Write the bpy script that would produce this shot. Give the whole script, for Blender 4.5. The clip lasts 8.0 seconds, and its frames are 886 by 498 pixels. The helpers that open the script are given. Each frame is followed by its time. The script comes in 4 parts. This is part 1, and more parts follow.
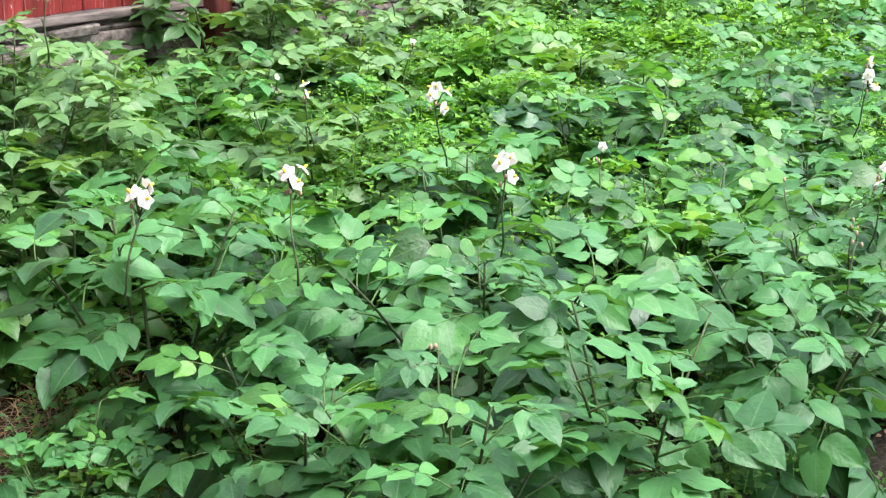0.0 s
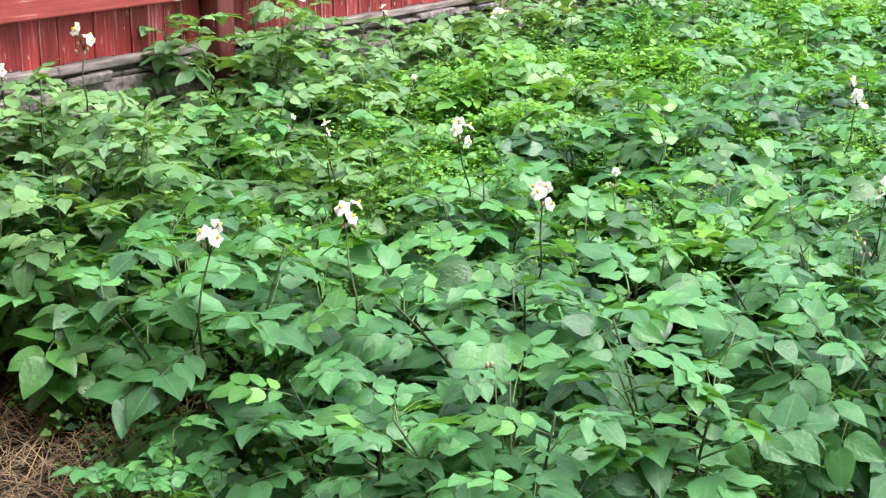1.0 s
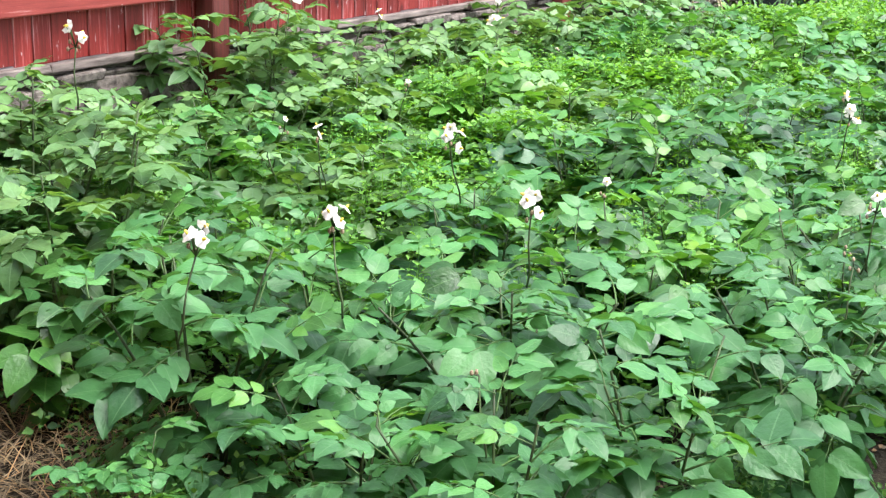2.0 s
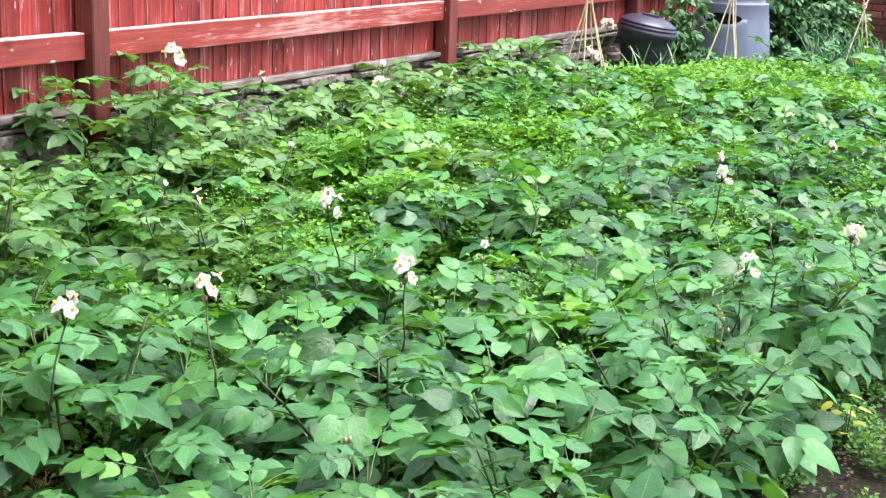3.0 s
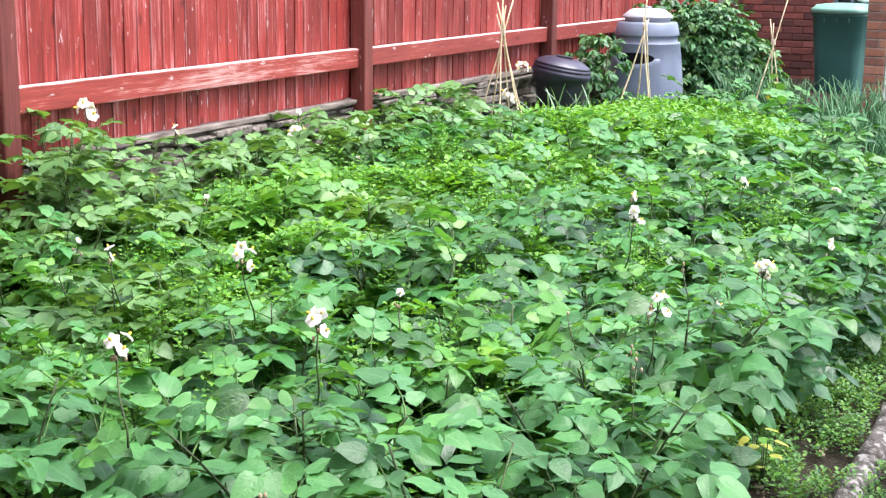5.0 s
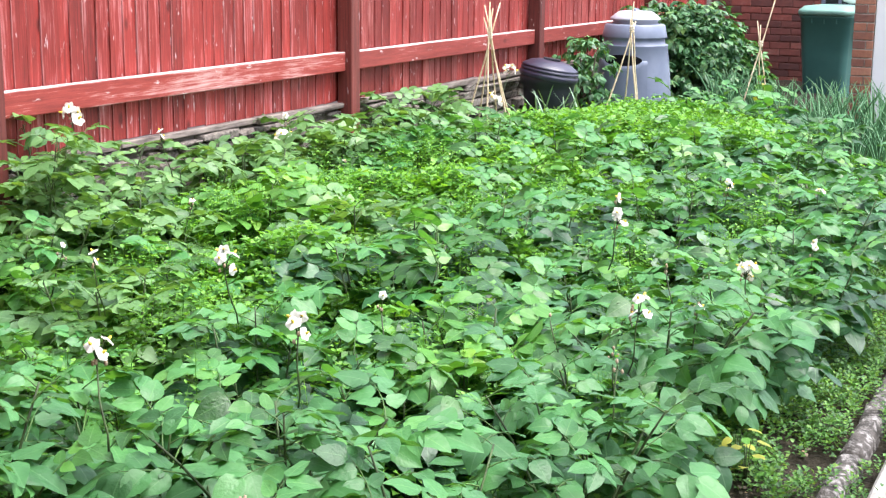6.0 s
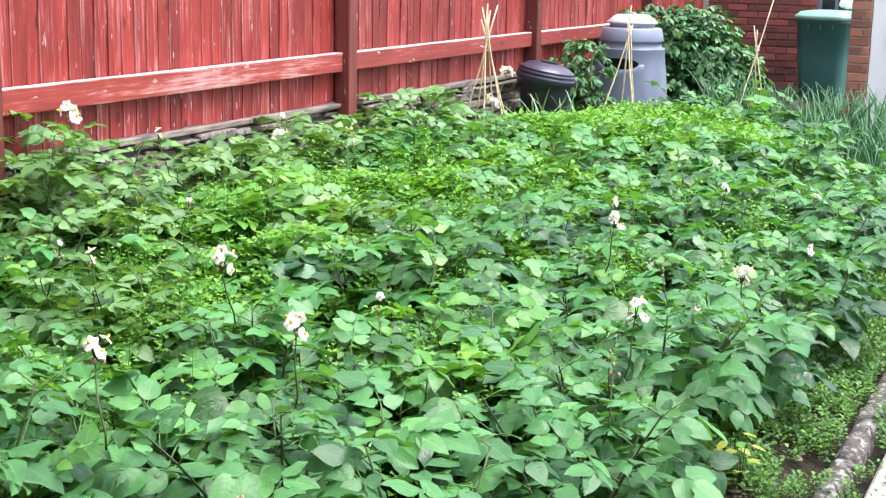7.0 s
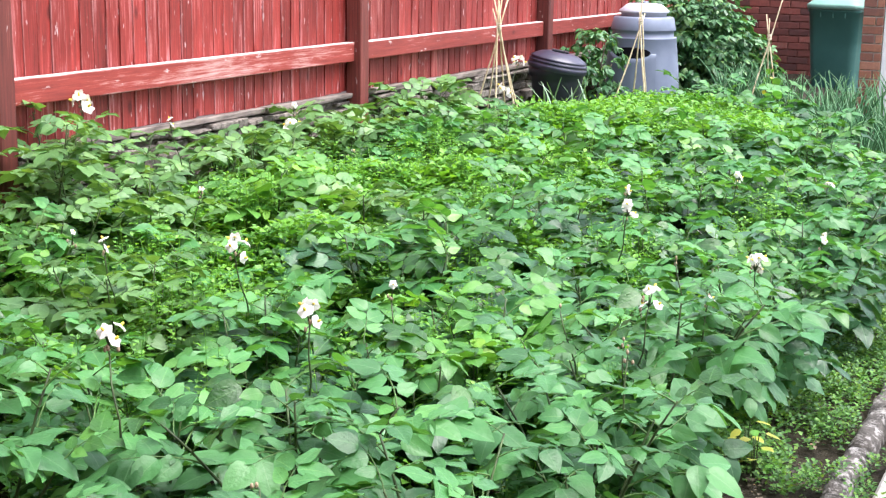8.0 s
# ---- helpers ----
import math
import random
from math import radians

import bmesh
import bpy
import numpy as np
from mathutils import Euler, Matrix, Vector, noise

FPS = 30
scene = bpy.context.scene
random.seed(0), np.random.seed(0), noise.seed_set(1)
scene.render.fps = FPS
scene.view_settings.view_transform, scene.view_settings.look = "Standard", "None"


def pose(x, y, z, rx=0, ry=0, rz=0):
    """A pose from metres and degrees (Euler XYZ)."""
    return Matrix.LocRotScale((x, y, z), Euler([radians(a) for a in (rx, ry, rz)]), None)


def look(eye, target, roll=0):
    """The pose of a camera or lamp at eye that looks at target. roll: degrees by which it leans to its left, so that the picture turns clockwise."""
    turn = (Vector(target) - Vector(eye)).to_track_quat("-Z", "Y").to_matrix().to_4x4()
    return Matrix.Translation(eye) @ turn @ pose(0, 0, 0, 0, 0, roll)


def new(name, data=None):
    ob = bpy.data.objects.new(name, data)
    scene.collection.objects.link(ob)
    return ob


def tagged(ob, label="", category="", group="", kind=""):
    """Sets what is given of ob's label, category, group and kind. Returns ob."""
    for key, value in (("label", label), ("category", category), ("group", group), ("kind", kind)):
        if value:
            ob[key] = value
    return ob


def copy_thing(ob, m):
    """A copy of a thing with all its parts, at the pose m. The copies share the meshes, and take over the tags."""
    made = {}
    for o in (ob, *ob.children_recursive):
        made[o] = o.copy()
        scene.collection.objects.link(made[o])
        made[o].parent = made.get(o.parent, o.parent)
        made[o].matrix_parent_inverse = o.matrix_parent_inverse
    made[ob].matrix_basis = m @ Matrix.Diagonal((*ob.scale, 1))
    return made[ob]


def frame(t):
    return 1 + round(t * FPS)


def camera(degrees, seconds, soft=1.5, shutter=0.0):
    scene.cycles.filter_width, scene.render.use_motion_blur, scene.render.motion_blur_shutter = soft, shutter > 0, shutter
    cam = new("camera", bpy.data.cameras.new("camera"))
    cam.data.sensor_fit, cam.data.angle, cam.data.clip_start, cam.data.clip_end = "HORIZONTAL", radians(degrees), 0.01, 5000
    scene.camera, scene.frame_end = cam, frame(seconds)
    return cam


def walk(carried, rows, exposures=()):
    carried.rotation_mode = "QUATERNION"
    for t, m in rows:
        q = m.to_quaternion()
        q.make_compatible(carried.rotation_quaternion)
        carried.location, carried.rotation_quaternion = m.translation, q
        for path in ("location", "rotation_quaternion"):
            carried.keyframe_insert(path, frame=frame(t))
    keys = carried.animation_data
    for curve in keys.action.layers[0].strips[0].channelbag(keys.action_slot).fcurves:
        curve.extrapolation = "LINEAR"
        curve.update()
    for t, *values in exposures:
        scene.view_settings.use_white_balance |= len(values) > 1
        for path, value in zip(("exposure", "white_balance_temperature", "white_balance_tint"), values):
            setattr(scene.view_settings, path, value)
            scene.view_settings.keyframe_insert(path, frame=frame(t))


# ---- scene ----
PATH = [
    (0, (4.085, 0.938, 1.486), (2.997, 2.504, 0.882), 2.0),
    (0.5, (4.047, 0.723, 1.527), (3.008, 2.329, 0.943), 2.1),
    (1, (4.054, 0.688, 1.539), (3.0, 2.292, 0.973), 0.2),
    (1.2, (4.051, 0.696, 1.542), (2.987, 2.293, 0.982), -0.0),
    (2.3, (4.068, 0.707, 1.538), (3.05, 2.339, 0.991), 2.8),
    (2.5, (4.081, 0.711, 1.541), (3.092, 2.368, 1.016), 3.3),
    (3, (4.103, 0.72, 1.565), (3.169, 2.423, 1.087), 2.0),
    (3.5, (4.115, 0.726, 1.576), (3.223, 2.458, 1.126), 1.6),
    (4, (4.124, 0.735, 1.581), (3.26, 2.486, 1.152), 1.3),
    (5.5, (4.154, 0.726, 1.586), (3.306, 2.489, 1.171), 0.7),
    (6, (4.171, 0.728, 1.589), (3.33, 2.495, 1.176), 0.6),
    (6.5, (4.174, 0.725, 1.592), (3.339, 2.496, 1.183), 0.6),
    (7, (4.163, 0.719, 1.591), (3.33, 2.49, 1.18), 1.2),
    (7.5, (4.157, 0.721, 1.588), (3.317, 2.487, 1.172), 0.9),
    (8, (4.157, 0.72, 1.582), (3.311, 2.482, 1.158), 1.0),
]
cam = camera(35.0, 8.0, soft=1.3)
walk(cam, [(t, look(eye, target, roll)) for t, eye, target, roll in PATH], [(0.0, 2.36, 6400, 15), (8.0, 2.36, 6400, 15)])

# ---- light ----
world = bpy.data.worlds.new("world")
scene.world = world
world.use_nodes = True
wn = world.node_tree
sky = wn.nodes.new("ShaderNodeTexSky")
sky.sky_type, sky.sun_disc = "NISHITA", False
sky.sun_elevation, sky.sun_rotation = radians(68), radians(73)
sky.air_density, sky.dust_density = 1.0, 1.5
bg = wn.nodes["Background"]
bg.inputs["Strength"].default_value = 0.12
grey = wn.nodes.new("ShaderNodeHueSaturation")
grey.inputs["Saturation"].default_value = 0.45
wn.links.new(sky.outputs["Color"], grey.inputs["Color"])
wn.links.new(grey.outputs["Color"], bg.inputs["Color"])
sun_data = bpy.data.lights.new("sun", "SUN")
sun_data.energy, sun_data.angle, sun_data.color = 1.5, radians(45), (1.0, 0.97, 0.92)
sun = new("sun", sun_data)
sun.matrix_world = look((7.4, 6.6, 14.0), (2, 5, 0))
tagged(sun, kind="structure")


# ---- materials ----
def base(name, rough=0.7, spec=0.4):
    m = bpy.data.materials.new(name)
    m.use_nodes = True
    b = m.node_tree.nodes["Principled BSDF"]
    b.inputs["Roughness"].default_value = rough
    b.inputs["Specular IOR Level"].default_value = spec
    return m, m.node_tree, b


def node(nt, kind, **values):
    n = nt.nodes.new("ShaderNode" + kind)
    for key, value in values.items():
        n.inputs[key].default_value = value
    return n


def noise_of(nt, scale, detail=4.0, rough=0.55, coord=None, stretch=None):
    n = node(nt, "TexNoise", Scale=scale, Detail=detail, Roughness=rough)
    if coord is None:
        coord = nt.nodes.new("ShaderNodeTexCoord").outputs["Object"]
    if stretch:
        mp = nt.nodes.new("ShaderNodeMapping")
        mp.inputs["Scale"].default_value = stretch
        nt.links.new(coord, mp.inputs["Vector"])
        coord = mp.outputs["Vector"]
    nt.links.new(coord, n.inputs["Vector"])
    return n.outputs["Fac"]


def ramp(nt, fac, stops):
    r = nt.nodes.new("ShaderNodeValToRGB")
    el = r.color_ramp.elements
    while len(el) < len(stops):
        el.new(0.5)
    for e, (p, c) in zip(el, stops):
        e.position, e.color = p, (*c, 1.0)
    nt.links.new(fac, r.inputs["Fac"])
    return r.outputs["Color"]


def mix(nt, fac, a, b, mode="MIX"):
    n = nt.nodes.new("ShaderNodeMix")
    n.data_type, n.blend_type = "RGBA", mode
    for value, slot in ((fac, 0), (a, 6), (b, 7)):
        if isinstance(value, (int, float)):
            n.inputs[slot].default_value = value
        elif isinstance(value, tuple):
            n.inputs[slot].default_value = (*value, 1.0)
        else:
            nt.links.new(value, n.inputs[slot])
    return n.outputs[2]


def calc(nt, op, a, b=0.0):
    n = nt.nodes.new("ShaderNodeMath")
    n.operation = op
    for value, slot in ((a, 0), (b, 1)):
        if isinstance(value, (int, float)):
            n.inputs[slot].default_value = value
        else:
            nt.links.new(value, n.inputs[slot])
    return n.outputs[0]


def bump(nt, b, height, strength=0.3, distance=0.01):
    n = node(nt, "Bump", Strength=strength, Distance=distance)
    nt.links.new(height, n.inputs["Height"])
    nt.links.new(n.outputs["Normal"], b.inputs["Normal"])


def plain(name, dark, light, scale=8.0, rough=0.7, spec=0.4, relief=0.3, stretch=None, metal=0.0):
    m, nt, b = base(name, rough, spec)
    b.inputs["Metallic"].default_value = metal
    f = noise_of(nt, scale, 5.0, 0.6, stretch=stretch)
    col = ramp(nt, f, [(0.3, dark), (0.7, light)])
    info = nt.nodes.new("ShaderNodeObjectInfo")
    shade = calc(nt, "MULTIPLY_ADD", info.outputs["Random"], 0.3)
    shade.node.inputs[2].default_value = 0.85
    hsv = nt.nodes.new("ShaderNodeHueSaturation")
    nt.links.new(col, hsv.inputs["Color"])
    nt.links.new(shade, hsv.inputs["Value"])
    nt.links.new(hsv.outputs["Color"], b.inputs["Base Color"])
    bump(nt, b, noise_of(nt, scale * 6, 4.0, stretch=stretch), relief, 0.006)
    return m


def leafy(name, dark, light, vein, through_light=0.3, rough=0.45, veins=6.0, island=False, warmth=1.45, glow=(1.55, 1.4, 0.45), patchy=0.0, gloss=0.46):
    m, nt, b = base(name, rough, gloss)
    if island:
        rnd = nt.nodes.new("ShaderNodeNewGeometry").outputs["Random Per Island"]
    else:
        rnd = calc(nt, "ADD", calc(nt, "MULTIPLY", nt.nodes.new("ShaderNodeObjectInfo").outputs["Random"], 0.5),
                   calc(nt, "MULTIPLY", nt.nodes.new("ShaderNodeNewGeometry").outputs["Random Per Island"], 0.5))
    blotch = noise_of(nt, 28.0, 3.0)
    f = calc(nt, "ADD", calc(nt, "MULTIPLY", rnd, 0.8), calc(nt, "MULTIPLY", blotch, 0.4))
    if patchy:
        f = calc(nt, "ADD", f, calc(nt, "MULTIPLY", calc(nt, "SUBTRACT", noise_of(nt, 4.5, 3.0), 0.5), patchy))
    middle = tuple(0.55 * d + 0.45 * e for d, e in zip(dark, light))
    warm = (light[0] * warmth, light[1] * 1.06, light[2] * (1.9 - 0.8 * warmth))
    col = ramp(nt, f, [(0.2, dark), (0.52, middle), (0.8, light), (1.0, warm)])
    height = blotch
    if veins:
        uv = nt.nodes.new("ShaderNodeUVMap")
        sep = nt.nodes.new("ShaderNodeSeparateXYZ")
        nt.links.new(uv.outputs["UV"], sep.inputs[0])
        side = calc(nt, "ABSOLUTE", calc(nt, "SUBTRACT", sep.outputs[0], 0.5))
        run = calc(nt, "SUBTRACT", calc(nt, "MULTIPLY", sep.outputs[1], veins), calc(nt, "MULTIPLY", side, veins * 0.75))
        tri = calc(nt, "ABSOLUTE", calc(nt, "SUBTRACT", calc(nt, "FRACT", run), 0.5))
        line = calc(nt, "LESS_THAN", tri, 0.05)
        mid = calc(nt, "LESS_THAN", side, 0.025)
        both = calc(nt, "MAXIMUM", calc(nt, "MULTIPLY", line, 0.2), mid)
        col = mix(nt, calc(nt, "MULTIPLY", both, 0.3), col, vein)
        height = calc(nt, "SUBTRACT", calc(nt, "MULTIPLY", tri, 1.6), calc(nt, "MULTIPLY", mid, 0.6))
    nt.links.new(col, b.inputs["Base Color"])
    bump(nt, b, calc(nt, "ADD", calc(nt, "MULTIPLY", height, 0.10), noise_of(nt, 75.0, 2.0)), 0.45, 0.004)
    tr = nt.nodes.new("ShaderNodeBsdfTranslucent")
    nt.links.new(mix(nt, 1.0, col, glow, "MULTIPLY"), tr.inputs["Color"])
    ms = nt.nodes.new("ShaderNodeMixShader")
    ms.inputs[0].default_value = through_light
    nt.links.new(b.outputs[0], ms.inputs[1])
    nt.links.new(tr.outputs[0], ms.inputs[2])
    nt.links.new(ms.outputs[0], nt.nodes["Material Output"].inputs["Surface"])
    return m


def stained_wood(name, deep, red, worn, amount, grain_axis="Z", top_wear_light=0.0, edge=0.0, patch=5.0):
    """Red fence stain over rough-sawn wood, rubbed off in streaks along the grain."""
    m, nt, b = base(name, 0.62, 0.3)
    info = nt.nodes.new("ShaderNodeObjectInfo")
    co = nt.nodes.new("ShaderNodeTexCoord").outputs["Object"]
    shift = nt.nodes.new("ShaderNodeVectorMath")
    shift.operation = "MULTIPLY_ADD"
    nt.links.new(info.outputs["Random"], shift.inputs[0])
    shift.inputs[1].default_value = (17.0, 31.0, 11.0)
    nt.links.new(co, shift.inputs[2])
    co = shift.outputs[0]
    along = (1.0, 1.0, 0.035) if grain_axis == "Z" else (1.0, 0.045, 1.0)
    grain = noise_of(nt, 75.0, 5.0, 0.75, co, along)
    broad = noise_of(nt, patch, 4.0, 0.6, co, (1.0, 1.0, 0.35) if grain_axis == "Z" else (1.0, 0.35, 1.0))
    col = ramp(nt, calc(nt, "ADD", calc(nt, "MULTIPLY", grain, 0.65), calc(nt, "MULTIPLY", broad, 0.35)), [(0.38, deep), (0.64, red)])
    v = calc(nt, "ADD", calc(nt, "MULTIPLY", info.outputs["Random"], 0.45), 0.74)
    hsv = nt.nodes.new("ShaderNodeHueSaturation")
    nt.links.new(col, hsv.inputs["Color"])
    nt.links.new(v, hsv.inputs["Value"])
    wear_light = calc(nt, "MULTIPLY", calc(nt, "ADD", calc(nt, "MULTIPLY", grain, 0.8), calc(nt, "MULTIPLY", broad, 0.65)), amount)
    # Upward faces go paler: worn stain, plus sky light painted into the colour.
    if top_wear_light:
        up = nt.nodes.new("ShaderNodeSeparateXYZ")
        nt.links.new(nt.nodes.new("ShaderNodeNewGeometry").outputs["Normal"], up.inputs[0])
        wear_light = calc(nt, "ADD", wear_light, calc(nt, "MULTIPLY", calc(nt, "MAXIMUM", up.outputs[2], 0.0), top_wear_light))
    # Pale board edges: worn stain, with light through the gaps painted in.
    if edge:
        own = nt.nodes.new("ShaderNodeSeparateXYZ")
        nt.links.new(nt.nodes.new("ShaderNodeTexCoord").outputs["Object"], own.inputs[0])
        wear_light = calc(nt, "ADD", wear_light, calc(nt, "MULTIPLY", calc(nt, "LESS_THAN", own.outputs[1], 0.006), edge))
    wfac = ramp(nt, wear_light, [(0.58, (0, 0, 0)), (0.78, (1, 1, 1))])
    cell = nt.nodes.new("ShaderNodeTexVoronoi")
    cell.inputs["Scale"].default_value = 4.5
    squash = nt.nodes.new("ShaderNodeVectorMath")
    squash.operation = "MULTIPLY"
    squash.inputs[1].default_value = (1.0, 1.0, 0.55) if grain_axis == "Z" else (1.0, 0.55, 1.0)
    nt.links.new(co, squash.inputs[0])
    nt.links.new(squash.outputs[0], cell.inputs["Vector"])
    knot = ramp(nt, cell.outputs["Distance"], [(0.05, (1, 1, 1)), (0.11, (0, 0, 0))])
    fleck = ramp(nt, noise_of(nt, 34.0, 3.0, 0.6, co, (1.0, 1.0, 0.3) if grain_axis == "Z" else (1.0, 0.3, 1.0)), [(0.66, (0, 0, 0)), (0.71, (1, 1, 1))])
    both = mix(nt, calc(nt, "MULTIPLY", fleck, 0.7), mix(nt, wfac, hsv.outputs["Color"], worn), tuple(0.35 + 0.5 * c for c in worn))
    nt.links.new(mix(nt, calc(nt, "MULTIPLY", knot, 0.75), both, tuple(0.45 * c for c in deep)), b.inputs["Base Color"])
    bump(nt, b, grain, 0.35, 0.003)
    return m


def brick_like(name, stops):
    """Brick colours picked brick by brick, with soot and grain on each."""
    m, nt, b = base(name, 0.85, 0.25)
    info = nt.nodes.new("ShaderNodeObjectInfo")
    n1 = noise_of(nt, 14.0, 4.0)
    col = ramp(nt, calc(nt, "ADD", calc(nt, "MULTIPLY", info.outputs["Random"], 0.7), calc(nt, "MULTIPLY", n1, 0.35)), stops)
    nt.links.new(mix(nt, calc(nt, "MULTIPLY", noise_of(nt, 45.0, 4.0, 0.7), 0.75), col, (0.075, 0.05, 0.045)), b.inputs["Base Color"])
    bump(nt, b, noise_of(nt, 90.0, 4.0), 0.6, 0.004)
    return m


M_LEAF = leafy("potato_leaf", (0.020, 0.080, 0.016), (0.098, 0.288, 0.056), (0.16, 0.33, 0.12), 0.30, 0.36, warmth=1.4)
# Leaf colour of the front-edge plants, duller and bluer than the one above.
M_FRONT = leafy("front_potato_leaf", (0.022, 0.084, 0.028), (0.076, 0.236, 0.074), (0.16, 0.32, 0.15), 0.28, 0.40, gloss=0.38, warmth=1.12)
M_BLUISH = leafy("bluish_potato_leaf", (0.014, 0.062, 0.022), (0.082, 0.248, 0.094), (0.16, 0.32, 0.15), 0.26, 0.36, gloss=0.5, warmth=1.1)
M_DUSTY = leafy("dusty_potato_leaf", (0.055, 0.142, 0.044), (0.162, 0.330, 0.104), (0.2, 0.36, 0.18), 0.28, 0.42, warmth=1.15)
M_LIGHT = leafy("light_potato_leaf", (0.050, 0.180, 0.030), (0.140, 0.365, 0.058), (0.2, 0.40, 0.12), 0.3, 0.45)
M_YOUNG = leafy("young_potato_leaf", (0.040, 0.165, 0.044), (0.105, 0.31, 0.085), (0.2, 0.42, 0.14), 0.3, 0.42, warmth=1.25)
M_STEM = plain("potato_stem", (0.024, 0.034, 0.014), (0.070, 0.120, 0.035), 30, 0.55)
M_STALK = plain("potato_leaf_stalk", (0.035, 0.075, 0.018), (0.085, 0.180, 0.040), 30, 0.55)
M_WEED = leafy("weed_leaf", (0.044, 0.160, 0.022), (0.162, 0.392, 0.056), (0.2, 0.4, 0.06), 0.36, 0.5, 0, True, 1.15, patchy=0.9)
M_LOW = leafy("low_weed_leaf", (0.026, 0.095, 0.020), (0.100, 0.255, 0.048), (0.2, 0.4, 0.06), 0.3, 0.55, 0, True)
M_DRY = leafy("dry_straw", (0.10, 0.075, 0.045), (0.34, 0.27, 0.16), (0.4, 0.3, 0.2), 0.2, 0.7, 0, True)
M_LITTER = leafy("leaf_litter", (0.025, 0.020, 0.014), (0.14, 0.115, 0.08), (0.2, 0.2, 0.1), 0.1, 0.8, 0, True)
M_YELLOW = leafy("yellow_leaf", (0.22, 0.28, 0.05), (0.42, 0.44, 0.09), (0.6, 0.5, 0.1), 0.35, warmth=1.02)
M_SHRUB = leafy("shrub_leaf", (0.022, 0.092, 0.032), (0.098, 0.255, 0.098), (0.1, 0.2, 0.1), 0.22, 0.4, 0, True)
M_ONION = leafy("onion_leaf", (0.036, 0.135, 0.052), (0.115, 0.275, 0.118), (0.2, 0.3, 0.2), 0.15, 0.45, 0)
M_LEEK = leafy("leek_leaf", (0.09, 0.19, 0.10), (0.20, 0.33, 0.20), (0.3, 0.4, 0.3), 0.15, 0.45, 0)
M_SQUASH = leafy("squash_leaf", (0.05, 0.17, 0.04), (0.10, 0.27, 0.075), (0.3, 0.45, 0.2), 0.3)
M_PETAL = leafy("petal", (0.78, 0.76, 0.68), (0.88, 0.87, 0.82), (0.9, 0.85, 0.8), 0.3, 0.5, 0, warmth=1.0, glow=(1.0, 1.0, 0.95))
M_CONE = plain("flower_cone", (0.80, 0.60, 0.06), (0.88, 0.70, 0.10), 60, 0.5)
M_BUD = plain("withered_bud", (0.25, 0.17, 0.10), (0.45, 0.36, 0.25), 90, 0.7)
M_BOARD = stained_wood("red_stained_board", (0.13, 0.015, 0.011), (0.355, 0.038, 0.031), (0.52, 0.28, 0.28), 0.755, edge=0.08)
M_BOARD_DEEP = stained_wood("deep_red_stained_board", (0.13, 0.014, 0.012), (0.30, 0.036, 0.029), (0.44, 0.19, 0.17), 0.75, edge=0.08)
M_RAIL = stained_wood("worn_red_rail", (0.17, 0.026, 0.020), (0.33, 0.052, 0.040), (0.58, 0.43, 0.40), 0.79, "Y", 0.30, patch=3.2)
M_RAIL_DEEP = stained_wood("red_rail", (0.20, 0.032, 0.027), (0.36, 0.065, 0.050), (0.62, 0.50, 0.47), 0.68, "Y", 0.5)
M_POST = stained_wood("dark_red_post", (0.085, 0.022, 0.018), (0.18, 0.040, 0.032), (0.26, 0.09, 0.075), 0.70)
M_PLANK = plain("grey_weathered_plank", (0.060, 0.048, 0.042), (0.30, 0.25, 0.22), 34, 0.85, 0.2, 0.6, (1, 0.15, 1))
M_STONE = plain("rubble_stone", (0.040, 0.033, 0.028), (0.27, 0.235, 0.205), 34, 0.9, 0.2, 1.0)
M_MORTAR = plain("dark_mortar", (0.05, 0.045, 0.04), (0.14, 0.12, 0.10), 20, 0.95, 0.1, 0.8)
M_BRICK = brick_like("mixed_red_brick", [(0.1, (0.13, 0.075, 0.07)), (0.35, (0.24, 0.10, 0.07)), (0.6, (0.40, 0.15, 0.085)), (0.95, (0.52, 0.24, 0.15))])
M_OLDBRICK = brick_like("sooty_red_brick", [(0.05, (0.075, 0.036, 0.036)), (0.4, (0.19, 0.060, 0.048)), (0.8, (0.36, 0.098, 0.072)), (0.98, (0.42, 0.21, 0.17))])
M_OLDJOINT = plain("sooty_mortar", (0.10, 0.040, 0.034), (0.22, 0.10, 0.08), 25, 0.95, 0.1, 0.6)
M_JOINT = plain("brick_mortar", (0.22, 0.19, 0.16), (0.36, 0.32, 0.28), 30, 0.95, 0.1, 0.6)
M_SOIL, _nt, _b = base("garden_soil", 0.95, 0.15)
_c = mix(_nt, noise_of(_nt, 3.0, 4.0), ramp(_nt, noise_of(_nt, 90.0, 4.0, 0.7), [(0.35, (0.012, 0.009, 0.007)), (0.62, (0.050, 0.043, 0.037)), (0.75, (0.17, 0.153, 0.135))]),
         ramp(_nt, noise_of(_nt, 45.0, 4.0, 0.7), [(0.4, (0.016, 0.014, 0.007)), (0.7, (0.075, 0.065, 0.035))]))
_nt.links.new(_c, _b.inputs["Base Color"])
bump(_nt, _b, noise_of(_nt, 70.0, 6.0, 0.7), 1.0, 0.02)
M_CONC = plain("path_concrete", (0.17, 0.16, 0.14), (0.42, 0.40, 0.37), 9, 0.9, 0.2, 0.5)
M_KERB = plain("kerb_concrete", (0.016, 0.014, 0.012), (0.11, 0.10, 0.09), 14, 0.9, 0.2, 1.0)
kt = M_KERB.node_tree
kb = kt.nodes["Principled BSDF"]
lichen = ramp(kt, noise_of(kt, 30.0, 6.0, 0.75), [(0.50, (0.0, 0.0, 0.0)), (0.70, (1.0, 1.0, 1.0))])
